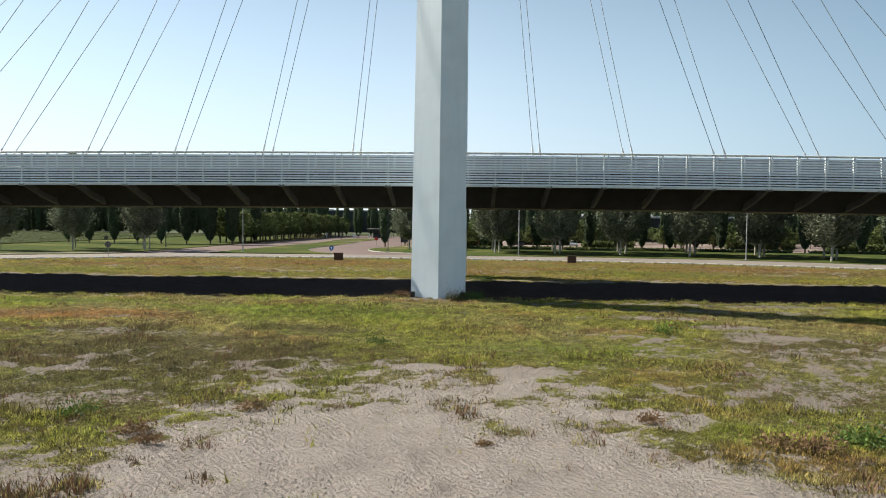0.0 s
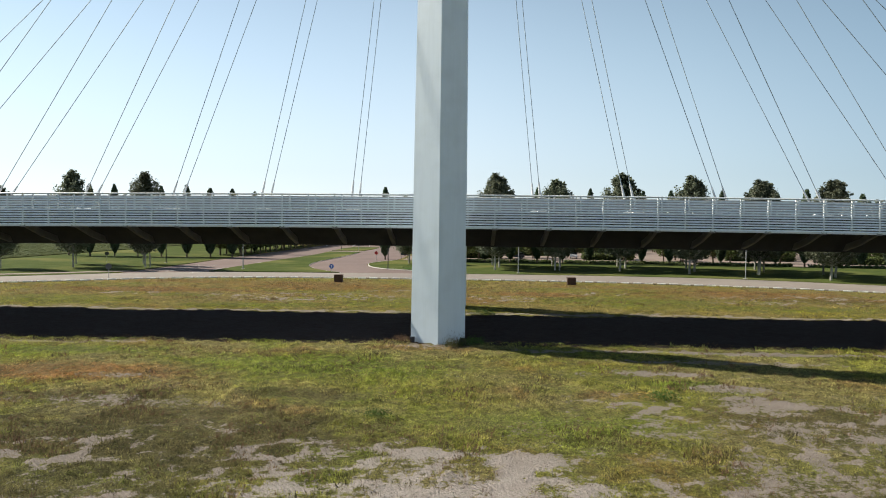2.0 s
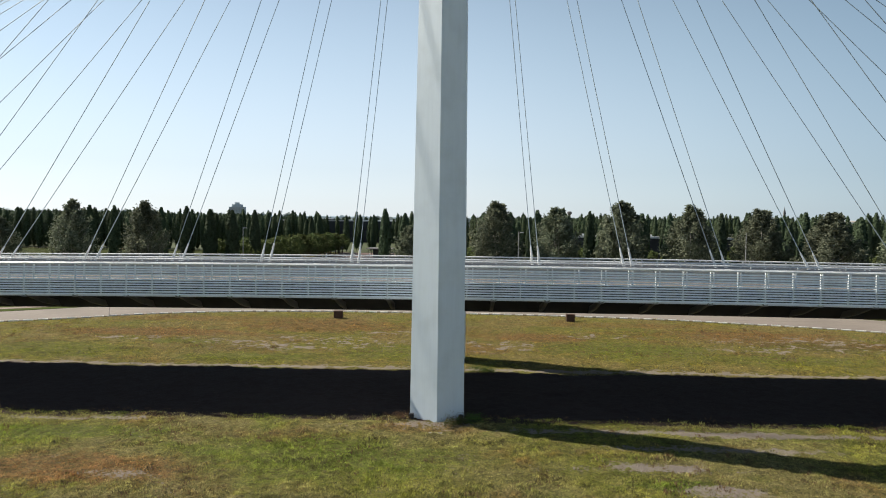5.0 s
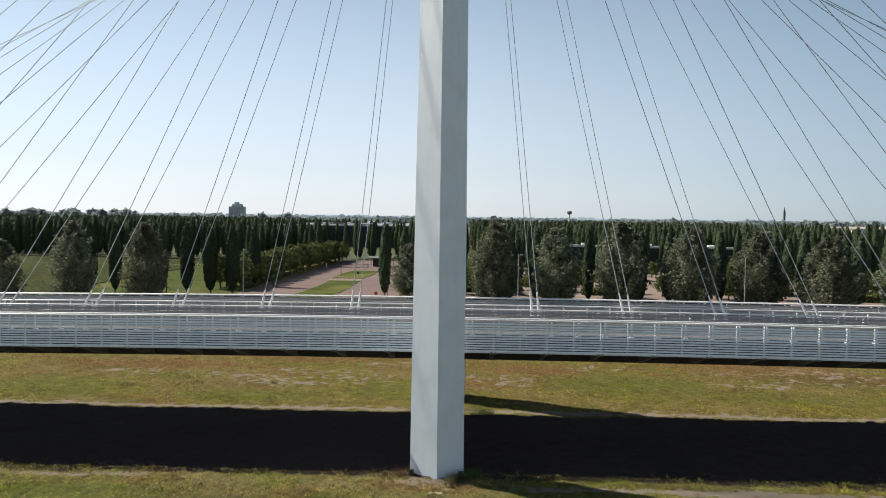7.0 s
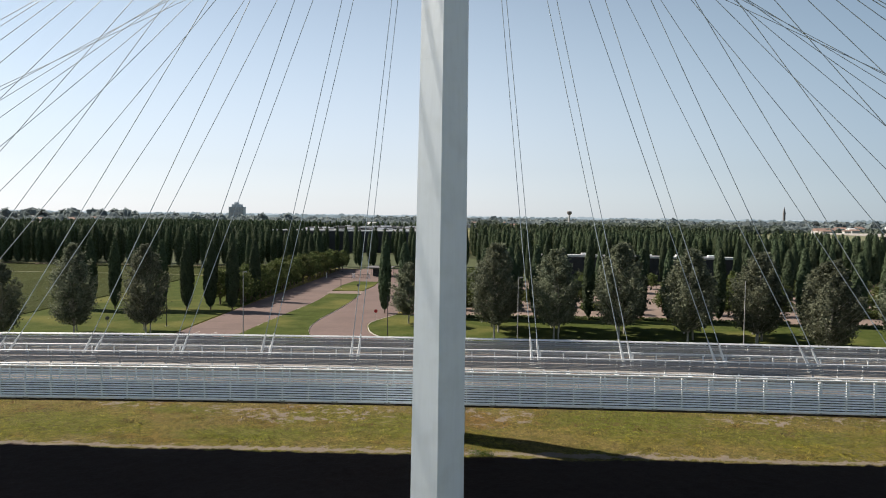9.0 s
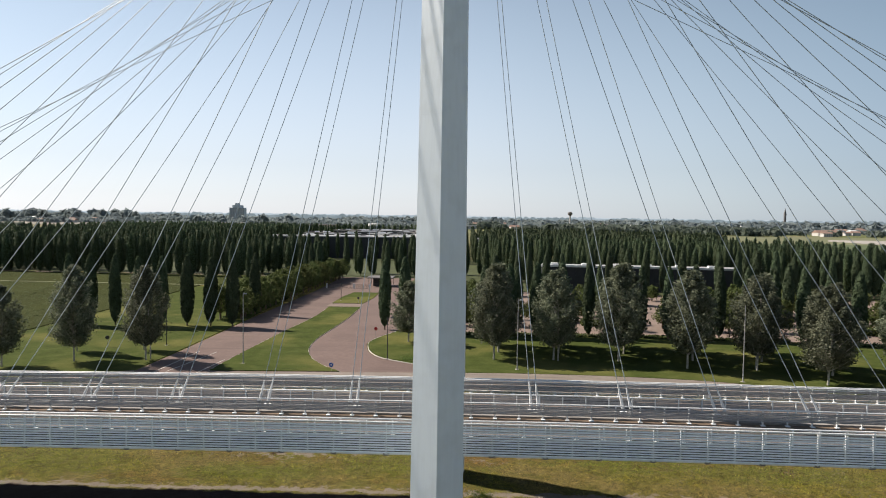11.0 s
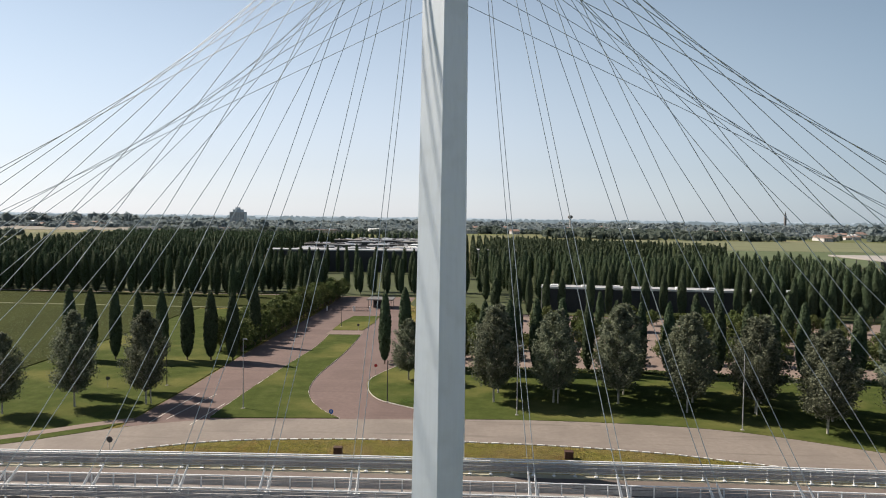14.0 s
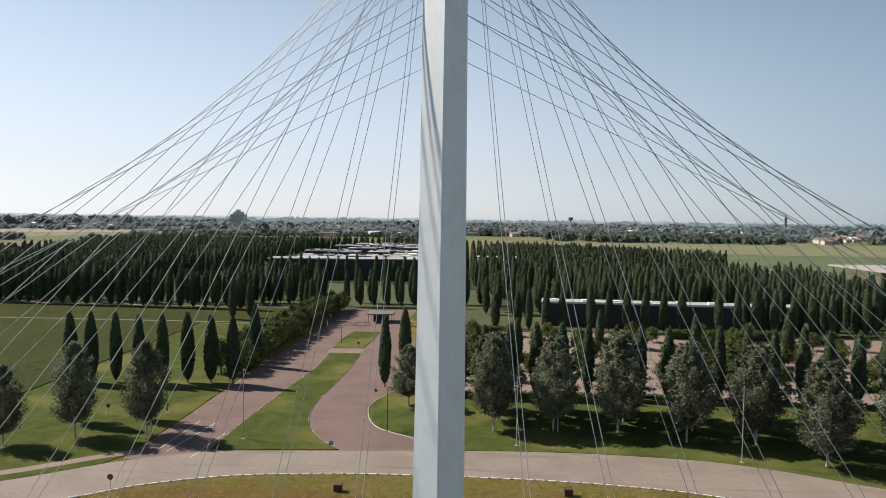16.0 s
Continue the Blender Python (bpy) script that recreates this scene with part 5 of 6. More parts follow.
part("nave", Build().box((2.6, -6, -1), (24, 6, 16)).mesh("nave", "wallpale"), church)
wt = thing("water_tower", "far concrete water tower with a wide tank", "water tower", at=(293, 2000, 0))
part("shaft", Build().tube([(0, 0, -1), (0, 0, 36)], 2.6, 10).mesh("shaft", "wallpale"), wt)
part("tank", Build().tube([(0, 0, 34), (0, 0, 38), (0, 0, 43), (0, 0, 45)], [2.6, 7, 7, 4], 14).mesh("tank", "strut"), wt)


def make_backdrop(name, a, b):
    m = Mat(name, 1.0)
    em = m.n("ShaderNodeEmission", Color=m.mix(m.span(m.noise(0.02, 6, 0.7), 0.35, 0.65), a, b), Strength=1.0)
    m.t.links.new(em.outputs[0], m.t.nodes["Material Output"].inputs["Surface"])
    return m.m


# distance haze painted into flat glowing colours, paler for the farther layers
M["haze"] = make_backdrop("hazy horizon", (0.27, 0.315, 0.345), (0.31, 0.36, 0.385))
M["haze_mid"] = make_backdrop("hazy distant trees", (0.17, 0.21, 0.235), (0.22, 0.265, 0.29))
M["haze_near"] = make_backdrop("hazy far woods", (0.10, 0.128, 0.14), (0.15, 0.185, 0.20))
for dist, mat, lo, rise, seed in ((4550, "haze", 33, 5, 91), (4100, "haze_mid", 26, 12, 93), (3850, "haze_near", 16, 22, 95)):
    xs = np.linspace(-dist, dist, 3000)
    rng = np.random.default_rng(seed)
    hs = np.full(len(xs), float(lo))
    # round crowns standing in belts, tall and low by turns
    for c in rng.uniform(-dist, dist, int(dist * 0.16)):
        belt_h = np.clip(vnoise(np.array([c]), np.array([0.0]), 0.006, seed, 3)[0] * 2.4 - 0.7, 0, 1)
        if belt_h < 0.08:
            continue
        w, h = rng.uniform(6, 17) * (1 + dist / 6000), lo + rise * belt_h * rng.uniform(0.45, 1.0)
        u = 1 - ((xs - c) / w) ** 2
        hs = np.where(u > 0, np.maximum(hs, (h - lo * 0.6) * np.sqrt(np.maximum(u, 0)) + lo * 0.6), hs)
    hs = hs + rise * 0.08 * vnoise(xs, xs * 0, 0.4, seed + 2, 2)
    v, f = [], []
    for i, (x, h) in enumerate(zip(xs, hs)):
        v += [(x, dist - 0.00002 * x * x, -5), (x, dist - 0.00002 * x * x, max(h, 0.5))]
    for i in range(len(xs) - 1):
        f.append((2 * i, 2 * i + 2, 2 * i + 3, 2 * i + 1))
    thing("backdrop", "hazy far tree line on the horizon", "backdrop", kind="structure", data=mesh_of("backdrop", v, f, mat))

slab("pale_field", [(-2300, 1300), (-900, 1265), (-640, 1390), (-1060, 2040), (-2500, 2040)], 0.3, "stubble", "pale harvested field far off", "field", 0.6)
slab("ploughed_field", [(-1500, 860), (-540, 820), (-352, 640), (-345, 560), (-620, 560), (-1500, 640)], 0.25, "ploughed", "brown ploughed field beyond the plantation", "field", 0.6)
slab("meadow_field", [(165, 680), (250, 560), (330, 420), (900, 420), (1100, 760), (150, 760)], 0.25, "meadow_green", "flat green meadow beyond the plantation", "field", 0.6)
slab("meadow_field_2", [(150, 763), (1100, 763), (1250, 1110), (560, 1130), (150, 1130)], 0.25, "meadow_pale", "pale green mown meadow far off", "field", 0.6)

# ---------------------------------------------------------------- buildings of the estate
long_b = thing("long_building", "long low charcoal building with a pale flat roof edge", "building", at=(0, 0, 0))
long_b.location = (25.6, 238.5, 0)
long_b.rotation_euler = (0, 0, -0.085)
part("wall", Build().box((0, 0, -0.5), (86, 10, 8.0)).mesh("wall", "charcoal"), long_b)
part("roof", Build().box((0.02, 0.3, 8.0), (86, 10, 8.45), 0.06).mesh("roof", "galv"), long_b, "grey flat roof")
part("roof_edge", Build().box((-0.4, -0.5, 8.0), (86.4, 0.25, 8.75), 0.04).mesh("roof_edge", "roofwhite"), long_b, "pale metal roof edge")
pan = Build().box((-1.42, -0.10, 0.2), (1.42, 0.02, 7.7), 0.02).mesh("panel", "charcoal")
for i in range(29):
    ob = part("panel", pan, long_b)
    ob.location = (1.5 + 2.9 * i, -0.02, 0)
for i in range(8):
    part("skylight", Build().box((3 + 10.6 * i, 1.2, 8.45), (5.6 + 10.6 * i, 3, 9.3), 0.1).mesh("skylight", "white"), long_b)

hall = thing("long_hall", "long dark flat-roofed hall behind a row of trees", "building", at=(-72, 395, 0))
hall.rotation_euler = (0, 0, 0.06)
part("wall", Build().box((-45, 0, -0.5), (44, 14, 12.2)).mesh("wall", "charcoal"), hall)
part("roof", Build().box((-45.5, -0.5, 12.2), (44.5, 14.4, 12.9), 0.05).mesh("roof", "galv"), hall, "grey flat roof")
pan = Build().box((-1.7, -0.10, 0.2), (1.7, 0.02, 12.0), 0.02).mesh("panel", "charcoal")
for i in range(25):
    part("panel", pan, hall).location = (-42.8 + 3.55 * i, -0.02, 0)
for i in range(34):
    row, col = divmod(i, 5)
    x, y = -112 + 19 * col + RNG.uniform(-5, 5) + 2 * row, 424 + 41 * row + RNG.uniform(-8, 8)
    w, d, h = RNG.uniform(14, 23), RNG.uniform(9, 22), RNG.uniform(9.4, 12.4)
    bl = thing("warehouse", "low estate building with pale roofs and dark walls", "building", "low pale-roofed estate buildings", at=(x, y, 0))
    part("wall", Build().box((-w / 2, -d / 2, -0.5), (w / 2, d / 2, h)).mesh("wall", "charcoal"), bl)
    part("roof", Build().box((-w / 2 - 0.5, -d / 2 - 0.5, h), (w / 2 + 0.5, d / 2 + 0.5, h + 0.6)).mesh("roof", ("concrete", "galv", "galv", "concrete", "roofwhite")[i % 5]), bl)
    for k in range(4):
        u, q = RNG.uniform(-w / 2 + 2, w / 2 - 6), RNG.uniform(-d / 2 + 2, d / 2 - 3)
        part("roof_light", Build().box((u, q, h + 0.6), (u + RNG.uniform(2, 7), q + 1.5, h + RNG.uniform(1.0, 1.7))).mesh("roof_light", ("white", "strut")[k % 2]), bl)
side_hall = thing("side_hall", "low pale-walled hall with a grey roof among trees", "building", at=(20, 496, 0))
part("wall", Build().box((-14, -9, -0.5), (14, 9, 9.0)).mesh("wall", "wallpale"), side_hall)
part("roof", Build().box((-14.5, -9.5, 9.0), (14.5, 9.5, 9.7), 0.05).mesh("roof", "galv"), side_hall)

canopy = thing("canopy_building", "white canopy roof on slim posts beside a dark hall", "building", at=(185.0, 347, 0))
part("roof", Build().box((0, -68, 14.8), (70, 12, 15.6), 0.1).mesh("roof", "concrete"), canopy)
for i in range(8):
    part("post", Build().tube([(1.5, 10 - 10.5 * i, -0.5), (1.5, 10 - 10.5 * i, 14.8)], 0.25, 8).mesh("post", "strut"), canopy)
part("wall", Build().box((26, -50, -0.5), (70, 11, 14.5)).mesh("wall", "charcoal"), canopy)
part("wall", Build().box((14, -30, -0.5), (25.9, -8, 7.0)).mesh("wall", "roofwhite"), canopy, "pale lower wall")
part("wall", Build().box((10, -56, -0.5), (25.9, -38, 5.5)).mesh("wall", "roofwhite"), canopy, "pale lower wall")

# gatehouse kiosk with fence
kiosk = thing("gatehouse", "small dark gatehouse with a flat overhanging roof", "kiosk", at=(-31.0, 241.0, 0))
part("wall", Build().box((-2.6, -1.8, -0.2), (2.6, 1.8, 2.7)).mesh("wall", "charcoal"), kiosk)
part("roof", Build().box((-4.6, -4.4, 2.95), (4.6, 4.4, 3.3), 0.04).mesh("roof", "strut"), kiosk)
for u in (-2.2, -0.7, 0.8):
    part("window", Build().box((u, -1.86, 1.0), (u + 1.3, -1.79, 2.3)).mesh("window", "glass"), kiosk)
for u in (-4.0, 4.0):
    for q in (-4.0, 4.0):
        part("post", Build().tube([(u, q, -0.2), (u, q, 2.95)], 0.07, 6).mesh("post", "dark"), kiosk)
for x0, x1 in ((-48, -39), (-38.5, -33.5), (-22.5, -14)):
    gate = thing("metal_gate", "low grey bar gate at the entrance", "gate", "entrance gates", at=(x0, 229.5, 0))
    w = x1 - x0
    gb = Build().box((-0.15, -0.15, -0.2), (0.15, 0.15, 1.7), 0.02).mesh("gate_post", "white")
    for u in (0, w):
        part("gate_post", gb, gate).location = (u, 0, 0)
    part("gate_frame", Build().box((0.2, -0.03, 0.2), (w - 0.2, 0.03, 0.3)).box((0.2, -0.03, 1.35), (w - 0.2, 0.03, 1.45)).mesh("gate_frame", "dark"), gate)
    bar = Build().box((-0.02, -0.02, 0.3), (0.02, 0.02, 1.35)).mesh("bar", "dark")
    for k in range(int(w / 0.45)):
        part("bar", bar, gate).location = (0.4 + 0.45 * k, 0, 0)


# ---------------------------------------------------------------- street furniture
def street_lamp(x, y, h, white, arm=0.9, label="slim street lamp post with a small head"):
    root = thing("street_lamp", label, "street lamp", "street lamps", at=(x, y, 0))
    mt = "galv" if white else "dark"
    part("pole", Build().tube([(0, 0, -0.2), (0, 0, 0.5), (0, 0, h)], [0.10, 0.085, 0.05], 8).mesh("pole", mt), root)
    part("base", Build().box((-0.28, -0.28, -0.1), (0.28, 0.28, 0.16), 0.03).mesh("base", "concrete"), root)
    if arm:
        part("arm", Build().tube([(0, 0, h - 0.3), (arm * 0.5, -0.1, h - 0.12), (arm, -0.15, h - 0.1)], 0.035, 6).mesh("arm", mt), root)
        b = Build().loft([[(arm - 0.28, -0.27, h - 0.2), (arm + 0.28, -0.27, h - 0.2), (arm + 0.28, -0.03, h - 0.2), (arm - 0.28, -0.03, h - 0.2)],
                          [(arm - 0.2, -0.22, h - 0.04), (arm + 0.2, -0.22, h - 0.04), (arm + 0.2, -0.08, h - 0.04), (arm - 0.2, -0.08, h - 0.04)]])
        part("lamp_head", b.mesh("lamp_head", mt), root)
    return root


street_lamp(42.2, 105.3, 11.9, True, 0)
street_lamp(-37.0, 110.6, 11.8, True, 0.4)
street_lamp(-13.8, 116.6, 7.4, False, 0.8, "dark street lamp with a side head on the lawn")
street_lamp(8.1, 110.5, 11.6, True, 0.5)
street_lamp(-56.1, 124.5, 7.6, False, 0.6, "dark street lamp by the drive")
for x, y in ((-36.8, 196), (60.5, 160), (84, 171), (58, 212)):
    street_lamp(x, y, 5.2, False, 0.4, "short dark lamp post in the car park")


def road_sign(x, y, h, face, r=0.32, turn=0.0, label="round blue arrow sign on a short post"):
    root = thing("road_sign", label, "road sign", "road signs", at=(x, y, 0))
    root.rotation_euler = (0, 0, turn)
    part("post", Build().tube([(0, 0, -0.2), (0, 0, h + r * 0.6)], 0.035, 6).mesh("post", "galv"), root)
    plate = part("plate", Build().tube([(0, -0.04, h), (0, -0.07, h)], r, 20).mesh("plate", face), root)
    if face == "blue":
        part("arrow", Build().box((-0.05, -0.082, h - 0.2), (0.05, -0.072, h + 0.06)).add([(-0.16, -0.077, h + 0.04), (0.16, -0.077, h + 0.04), (0, -0.077, h + 0.22)], [(0, 1, 2)]).mesh("arrow", "white"), plate)
    return root


road_sign(-21.6, 106.9, 1.0, "blue", 0.36)
road_sign(-47.8, 88.8, 1.75, "signback", 0.42, 0, "dark back of a round road sign by the road")
road_sign(-18.6, 137.0, 1.9, "red", 0.34, 0, "round red sign at the drive")
road_sign(-30.8, 189.8, 1.7, "signback", 0.35, 0, "dark sign on a post at the crossing")
road_sign(-66.0, 122.0, 1.8, "signback", 0.36, 0.4, "dark leaning sign on the lawn")


def drain_box(x, y):
    root = thing("utility_box", "low rusty brown metal box standing in the dry field", "box", "brown boxes in the field", at=(x, y, 0))
    part("body", Build().box((-0.55, -0.4, -0.1), (0.55, 0.4, 0.92), 0.03).mesh("body", "brown"), root)
    part("lid", Build().box((-0.6, -0.45, 0.92), (0.6, 0.45, 1.0), 0.02).mesh("lid", "brown"), root)
    part("door", Build().box((-0.45, -0.425, 0.08), (0.45, -0.395, 0.84), 0.008).mesh("door", "brown"), root)
    return root


drain_box(-17.3, 90.4)
drain_box(13.7, 91.0)
notice = thing("notice_board", "small dark notice board on two posts", "notice board", at=(-14.2, 150.5, 0))
part("board", Build().box((-0.8, -0.05, 0.9), (0.8, 0.05, 2.4), 0.02).mesh("board", "dark"), notice)
for u in (-0.7, 0.7):
    part("post", Build().tube([(u, 0, -0.2), (u, 0, 2.5)], 0.05, 6).mesh("post", "dark"), notice)

def parked_car(x, y, turn, paint, label):
    """A small hatchback: body, glazed cabin, wheels, lights."""
    root = thing("car", label, "car", "parked cars", at=(x, y, 0.04))
    root.rotation_euler = (0, 0, turn)
    side = [(-1.95, 0.35), (-2.0, 0.62), (-1.85, 0.9), (-0.95, 0.98), (1.75, 0.98), (1.95, 0.75), (1.95, 0.35)]
    b = Build().loft([[(u, w, z) for u, z in side] for w in (-0.82, 0.82)])
    part("body", b.mesh("body", paint), root)
    cab = [(-0.85, 0.98), (-0.2, 1.44), (1.35, 1.46), (1.72, 0.98)]
    part("cabin", Build().loft([[(u, w, z) for u, z in cab] for w in (-0.7, 0.7)]).mesh("cabin", "glass"), root, "dark glazed cabin")
    part("roof", Build().box((-0.22, -0.68, 1.44), (1.38, 0.68, 1.5), 0.02).mesh("roof", paint), root)
    for u in (-1.25, 1.25):
        for w in (-0.83, 0.67):
            wheel = part("wheel", Build().tube([(u, w, 0.31), (u, w + 0.16, 0.31)], 0.31, 14).mesh("wheel", "dark"), root)
            part("rim", Build().tube([(u, w - 0.01, 0.31), (u, w + 0.17, 0.31)], 0.18, 10).mesh("rim", "galv"), wheel)
    for w in (-0.7, 0.46):
        part("headlight", Build().box((-1.99, w, 0.64), (-1.88, w + 0.24, 0.78), 0.02).mesh("headlight", "white"), root)
        part("tail_light", Build().box((1.88, w, 0.7), (1.97, w + 0.24, 0.86), 0.02).mesh("tail_light", "red"), root)
    return root


parked_car(25.0, 163.0, 1.4, "white", "small white hatchback parked on the gravel")
parked_car(11.0, 159.5, 0.2, "signback", "small dark grey hatchback parked on the gravel")

# ---------------------------------------------------------------- crop
def crop_plants(n, seed):
    rng = np.random.default_rng(seed)
    y = rng.uniform(107, 266, n)
    x = -60 - (rng.uniform(0, 1, n) ** 1.2) * (0.72 * y + 20)
    edge = np.interp(y, [103, 110, 119, 128, 168, 231], [-131, -113, -100, -92, -92, -93])
    ok = (x < edge) & (vnoise(x, y, 0.12, 33) > rng.uniform(0.15, 0.6, n)) & ~((y > 230) & (y < 240))
    c = np.stack([x, y, 0.2 + 0.28 * rng.uniform(0, 1, n)], 1)[ok]
    v, f = quads(c, 0.38, seed, 0.2, True, np.tile(np.array([0.0, 0.0, 1.0]), (len(c), 1)), 0.22)
    return thing("crop_plants", "low leafy dark green crop plants in rough rows", "crop", kind="stuff", data=mesh_of("crop_plants", v, f, "crop_leaf"))


crop_plants(60000, 19)

# ---------------------------------------------------------------- grass
def blades(n, box, size, seed, keep, name, mat, label, spread=0.12, per=5, lean=1.1):
    """Tufts of single blades over a stretch of field."""
    rng = np.random.default_rng(seed)
    x0, x1, y0, y1 = box
    u = rng.uniform(0, 1, n)
    y = y0 + (y1 - y0) * u ** 1.25
    half = np.minimum(np.maximum(abs(x0), abs(x1)), y * 0.74 + 2)
    x = rng.uniform(-1, 1, n) * half - y * 0.035
    ok = keep(x, y, rng)
    x, y = x[ok], y[ok]
    m = len(x)
    big = (0.15 + 1.5 * vnoise(x, y, 0.7, 55) ** 1.4 * 1.5) * rng.uniform(0.6, 1.4, m)
    X = np.repeat(x, per) + rng.normal(size=m * per) * spread
    Y = np.repeat(y, per) + rng.normal(size=m * per) * spread
    H = np.repeat(big, per) * size * rng.uniform(0.5, 1.2, m * per)
    Z = relief(X, Y) - 0.02
    a = rng.uniform(0, 2 * math.pi, m * per)
    l = H * rng.uniform(0.25, lean, m * per)
    w = np.maximum(0.009, 0.07 * H) * rng.uniform(0.7, 1.6, m * per) * np.clip(Y / 24, 1.0, 2.0)
    b = a + rng.uniform(1.0, 2.1, m * per)
    p0 = np.stack([X - w * np.cos(b), Y - w * np.sin(b), Z], 1)
    p1 = np.stack([X + w * np.cos(b), Y + w * np.sin(b), Z], 1)
    p2 = np.stack([X + l * np.cos(a), Y + l * np.sin(a), Z + H], 1)
    v = np.stack([p0, p1, p2], 1).reshape(-1, 3)
    return thing(name, label, "grass", kind="stuff", data=mesh_of(name, v, np.arange(len(v)).reshape(-1, 3), mat))


def rng_keep(x, y):
    return vnoise(x, y, 0.4, 61) < 0.42


def grassy(x, y, rng):
    b = bareness(x, y)
    clump = np.clip((vnoise(x, y, 1.7, 87, 3) - 0.40) * 6, 0.08, 1)
    return rng.uniform(0, 1, len(x)) * clump > np.clip(b * 1.8 - 0.12, 0, 0.985) * clump + (1 - clump) * 0.35 * clump


def clear_of_pylon(x, y):
    return (rng_keep(x, y) | (y < 49)) & ~((np.abs(x - PX - 0.2) < 1.9) & (y > 43.6) & (y < 47.4))


blades(150000, (-46, 46, 10, 45), 0.095, 5, lambda x, y, r: grassy(x, y, r) & clear_of_pylon(x, y), "grass", "blade", "short dry and green field grass")
blades(56000, (-66, 66, 59.5, 95), 0.085, 6, lambda x, y, r: grassy(x, y, r) & (y < 96 - np.clip(np.abs(x) - 30, 0, 60) * 0.45 - 0.8), "grass", "blade", "dry field grass beyond the bridge", 0.25)
blades(14000, (-40, 40, 10, 46), 0.13, 8, lambda x, y, r: (vnoise(x, y, 0.35, 77) > 0.52) & (bareness(x, y) < 0.75) & clear_of_pylon(x, y), "dry_weeds", "dryweed", "reddish brown dry weed stalks", 0.1, 7, 0.9)


blades(42000, (-40, 40, 10, 42), 0.10, 9, lambda x, y, r: (vnoise(x, y, 0.5, 99) + 0.012 * np.clip(26 - y, -10, 12) > 0.50) & (r.uniform(0, 1, len(x)) > bareness(x, y) * 0.9) & (bareness(x, y) < 0.72) & clear_of_pylon(x, y), "low_weeds", "darkweed", "low dark green and brown weeds", 0.16, 6, 1.3)


blades(9000, (-60, 60, 60, 94), 0.12, 10, lambda x, y, r: (vnoise(x, y * 1.6, 0.35, 121) > 0.5) & (bareness(x, y) < 0.6) & (y < 95 - np.clip(np.abs(x) - 30, 0, 60) * 0.45), "low_weeds", "darkweed", "low dark weeds in the field beyond the bridge", 0.3, 6, 1.4)
blades(9000, (-60, 60, 66, 94), 0.12, 11, lambda x, y, r: (vnoise(x, y * 1.4, 0.25, 127) > 0.5) & (y < 95 - np.clip(np.abs(x) - 30, 0, 60) * 0.45), "dry_weeds", "dryweed", "reddish dry weeds near the road", 0.3, 6, 1.2)


def weed(x, y, s, seed, mat, label, n=420, tall=1.0):
    rng = np.random.default_rng(seed)
    p = rng.normal(size=(n, 3)) * np.array([0.30, 0.24, 0.13]) * s
    p[:, 2] = np.abs(p[:, 2]) * 1.3 * tall + 0.03
    v, f = quads(p, 0.065 * s ** 0.5, seed)
    z = float(relief(np.array([x]), np.array([y]))[0])
    root = thing("weed_clump", label, "weed", "weed clumps", at=(x, y, z))
    part("leaves", mesh_of("leaves", v, f, mat), root)
    return root


WEEDS = [(-3.7, 27.5, 0.9, 0), (8.9, 31.0, 1.0, 0), (9.0, 15.6, 1.1, 0), (10.2, 15.2, 1.0, 0), (-10.2, 116.2, 2.2, 0), (-8.6, 115.4, 1.8, 0), (-0.9, 43.6, 1.0, 0), (-0.2, 43.9, 1.2, 0), (0.5, 44.6, 1.1, 0), (-9.6, 16.4, 0.9, 0), (-5.6, 17.6, 0.7, 1),
         (-3.0, 11.4, 0.3, 0), (0.4, 15.0, 0.3, 1), (6.9, 15.4, 0.8, 1), (7.6, 15.0, 0.9, 1), (9.4, 13.6, 0.9, 1), (0.9, 59.6, 1.6, 0), (1.8, 59.2, 1.2, 0), (-4.3, 44.2, 1.0, 1), (-6.9, 14.4, 0.5, 1), (4.6, 17.2, 0.6, 1), (-7.6, 15.2, 0.8, 1)]
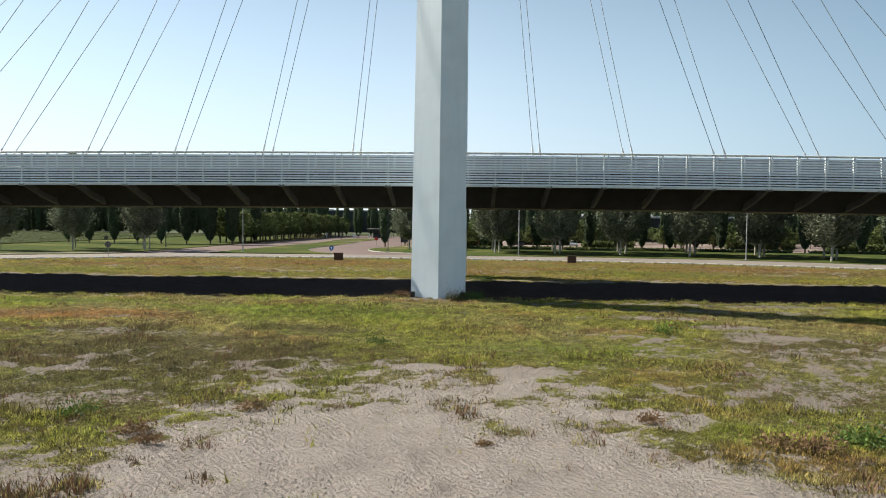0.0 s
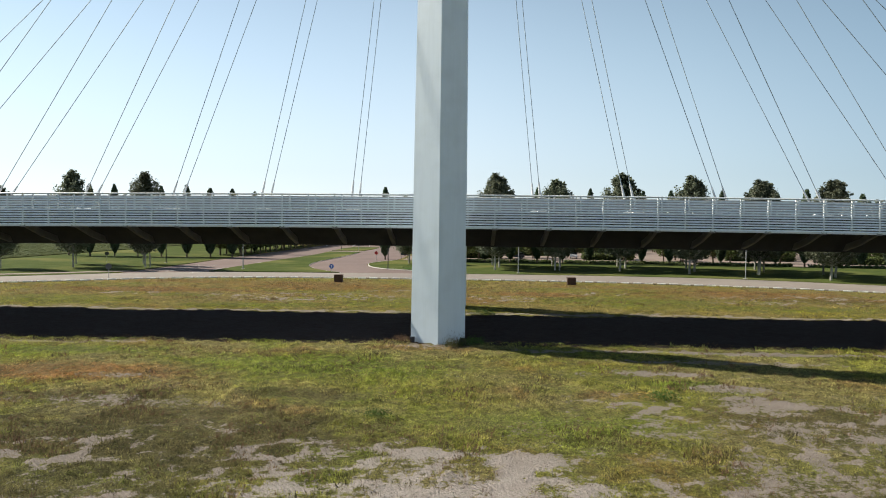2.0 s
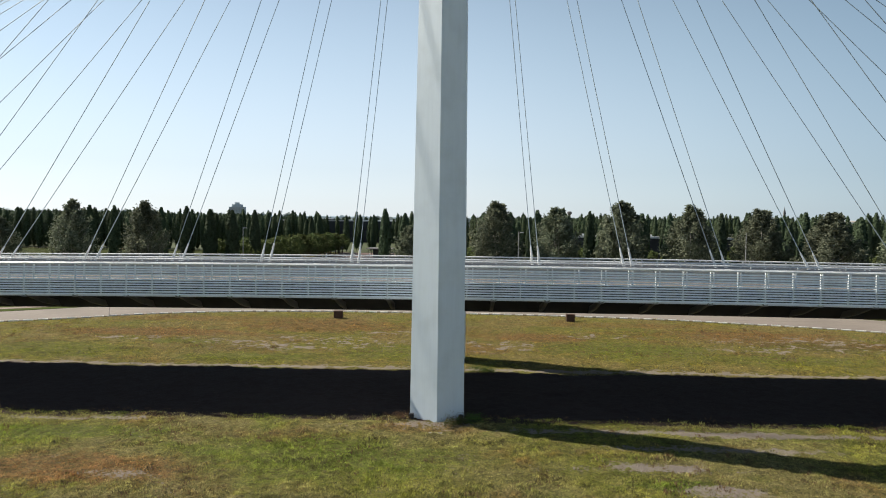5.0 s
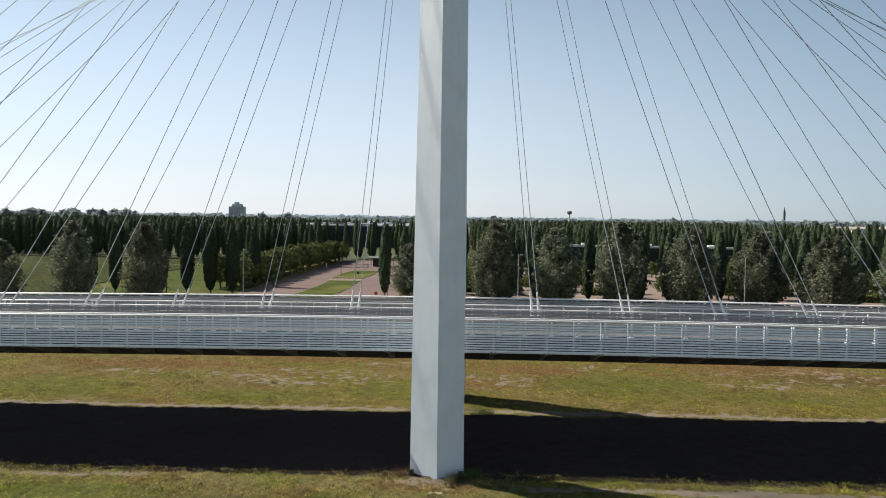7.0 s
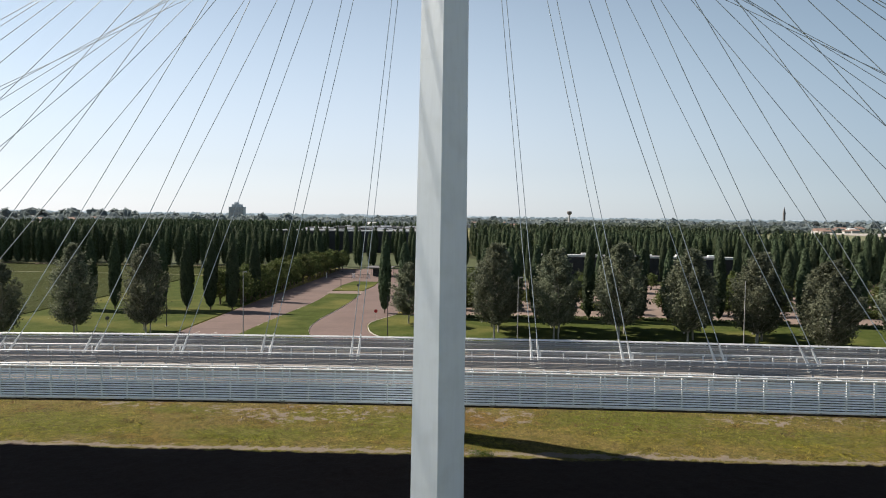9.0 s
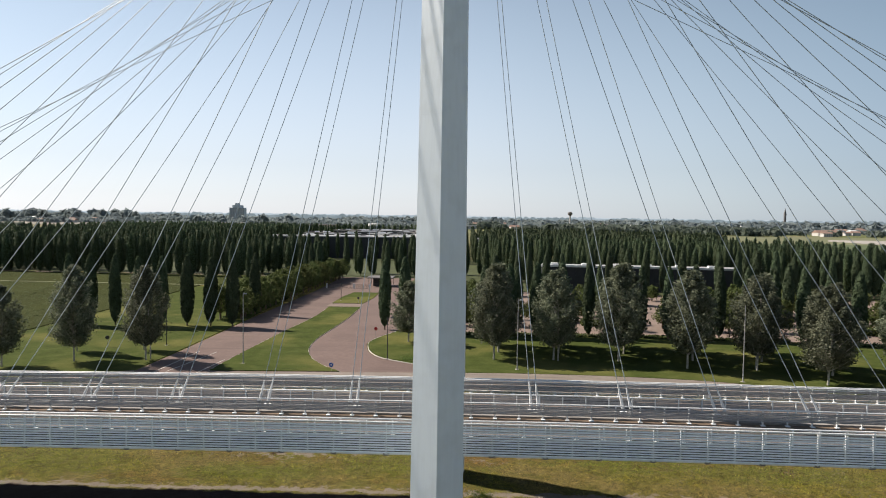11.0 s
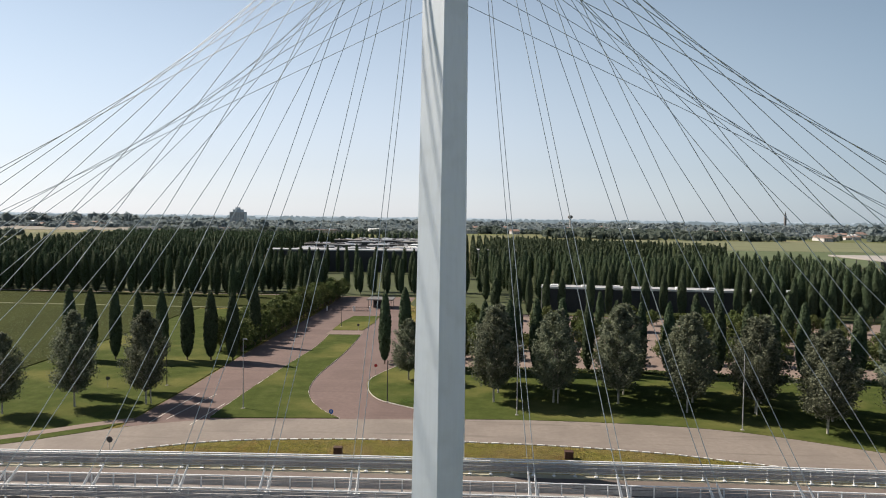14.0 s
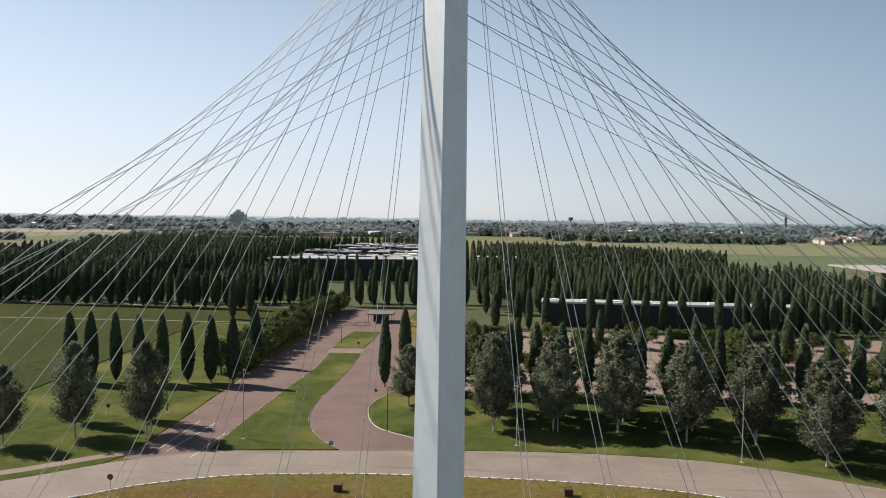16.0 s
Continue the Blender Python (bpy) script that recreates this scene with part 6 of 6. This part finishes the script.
for i, (x, y, s, dry) in enumerate(WEEDS):
    weed(x, y, s, 300 + i, "dryweed" if dry else "weed", "dry reddish weed clump on bare soil" if dry else "leafy green weed clump in the field")

for i, (x, y) in enumerate(((-0.75, 43.1), (-0.25, 43.5), (-1.15, 42.75))):
    weed(x, y, 0.5, 360 + i, "darkweed", "tall dark weeds growing against the pylon foot", 420, 4.2)

# pebbles and clods on the bare soil
oct_v = np.array([(1, 0, 0), (-1, 0, 0), (0, 1, 0), (0, -1, 0), (0, 0, 0.7), (0, 0, -0.7)])
oct_f = np.array([(0, 2, 4), (2, 1, 4), (1, 3, 4), (3, 0, 4), (2, 0, 5), (1, 2, 5), (3, 1, 5), (0, 3, 5)])


def strew(name, n, small, extra, mat, label, seed, cat):
    rng = np.random.default_rng(seed)
    xx, yy = rng.uniform(-14, 16, n), rng.uniform(10, 30, n)
    ok = bareness(xx, yy) > 0.42
    xx, yy = xx[ok], yy[ok]
    rr = rng.gamma(2.0, extra, len(xx)) + small
    vv = oct_v[None] * rr[:, None, None] * rng.uniform(0.55, 1.45, (len(xx), 6, 3)) + np.stack([xx, yy, relief(xx, yy) + rr * 0.15], 1)[:, None, :]
    ff = oct_f[None] + (np.arange(len(xx)) * 6)[:, None, None]
    return thing(name, label, cat, kind="stuff", data=mesh_of(name, vv.reshape(-1, 3), ff.reshape(-1, 3), mat))


strew("pebbles", 5000, 0.005, 0.004, "stone", "small grey pebbles strewn over bare soil", 12, "pebbles")
strew("clods", 17000, 0.006, 0.0045, "clod", "crumbly clods of dry bare soil", 13, "soil")

# ---------------------------------------------------------------- kerbs last
kerb_run("kerb_1", [p for p in ROAD_NEAR if -70 < p[0] < 70], "white kerb stones along the field side of the road", 1.1, 0.5, 0.17, 0.15, "kerb_white")
kerb_run("kerb_2", ISLAND[24:] , "pale kerb stones round the lawn island", 1.0, 0.03)
kerb_run("kerb_3", ISLAND[:25], "pale kerb stones along the lawn island", 1.0, 0.03)
kerb_run("kerb_4", LAWN_R[2:25], "pale kerb stones round the lawn corner", 1.0, 0.03)
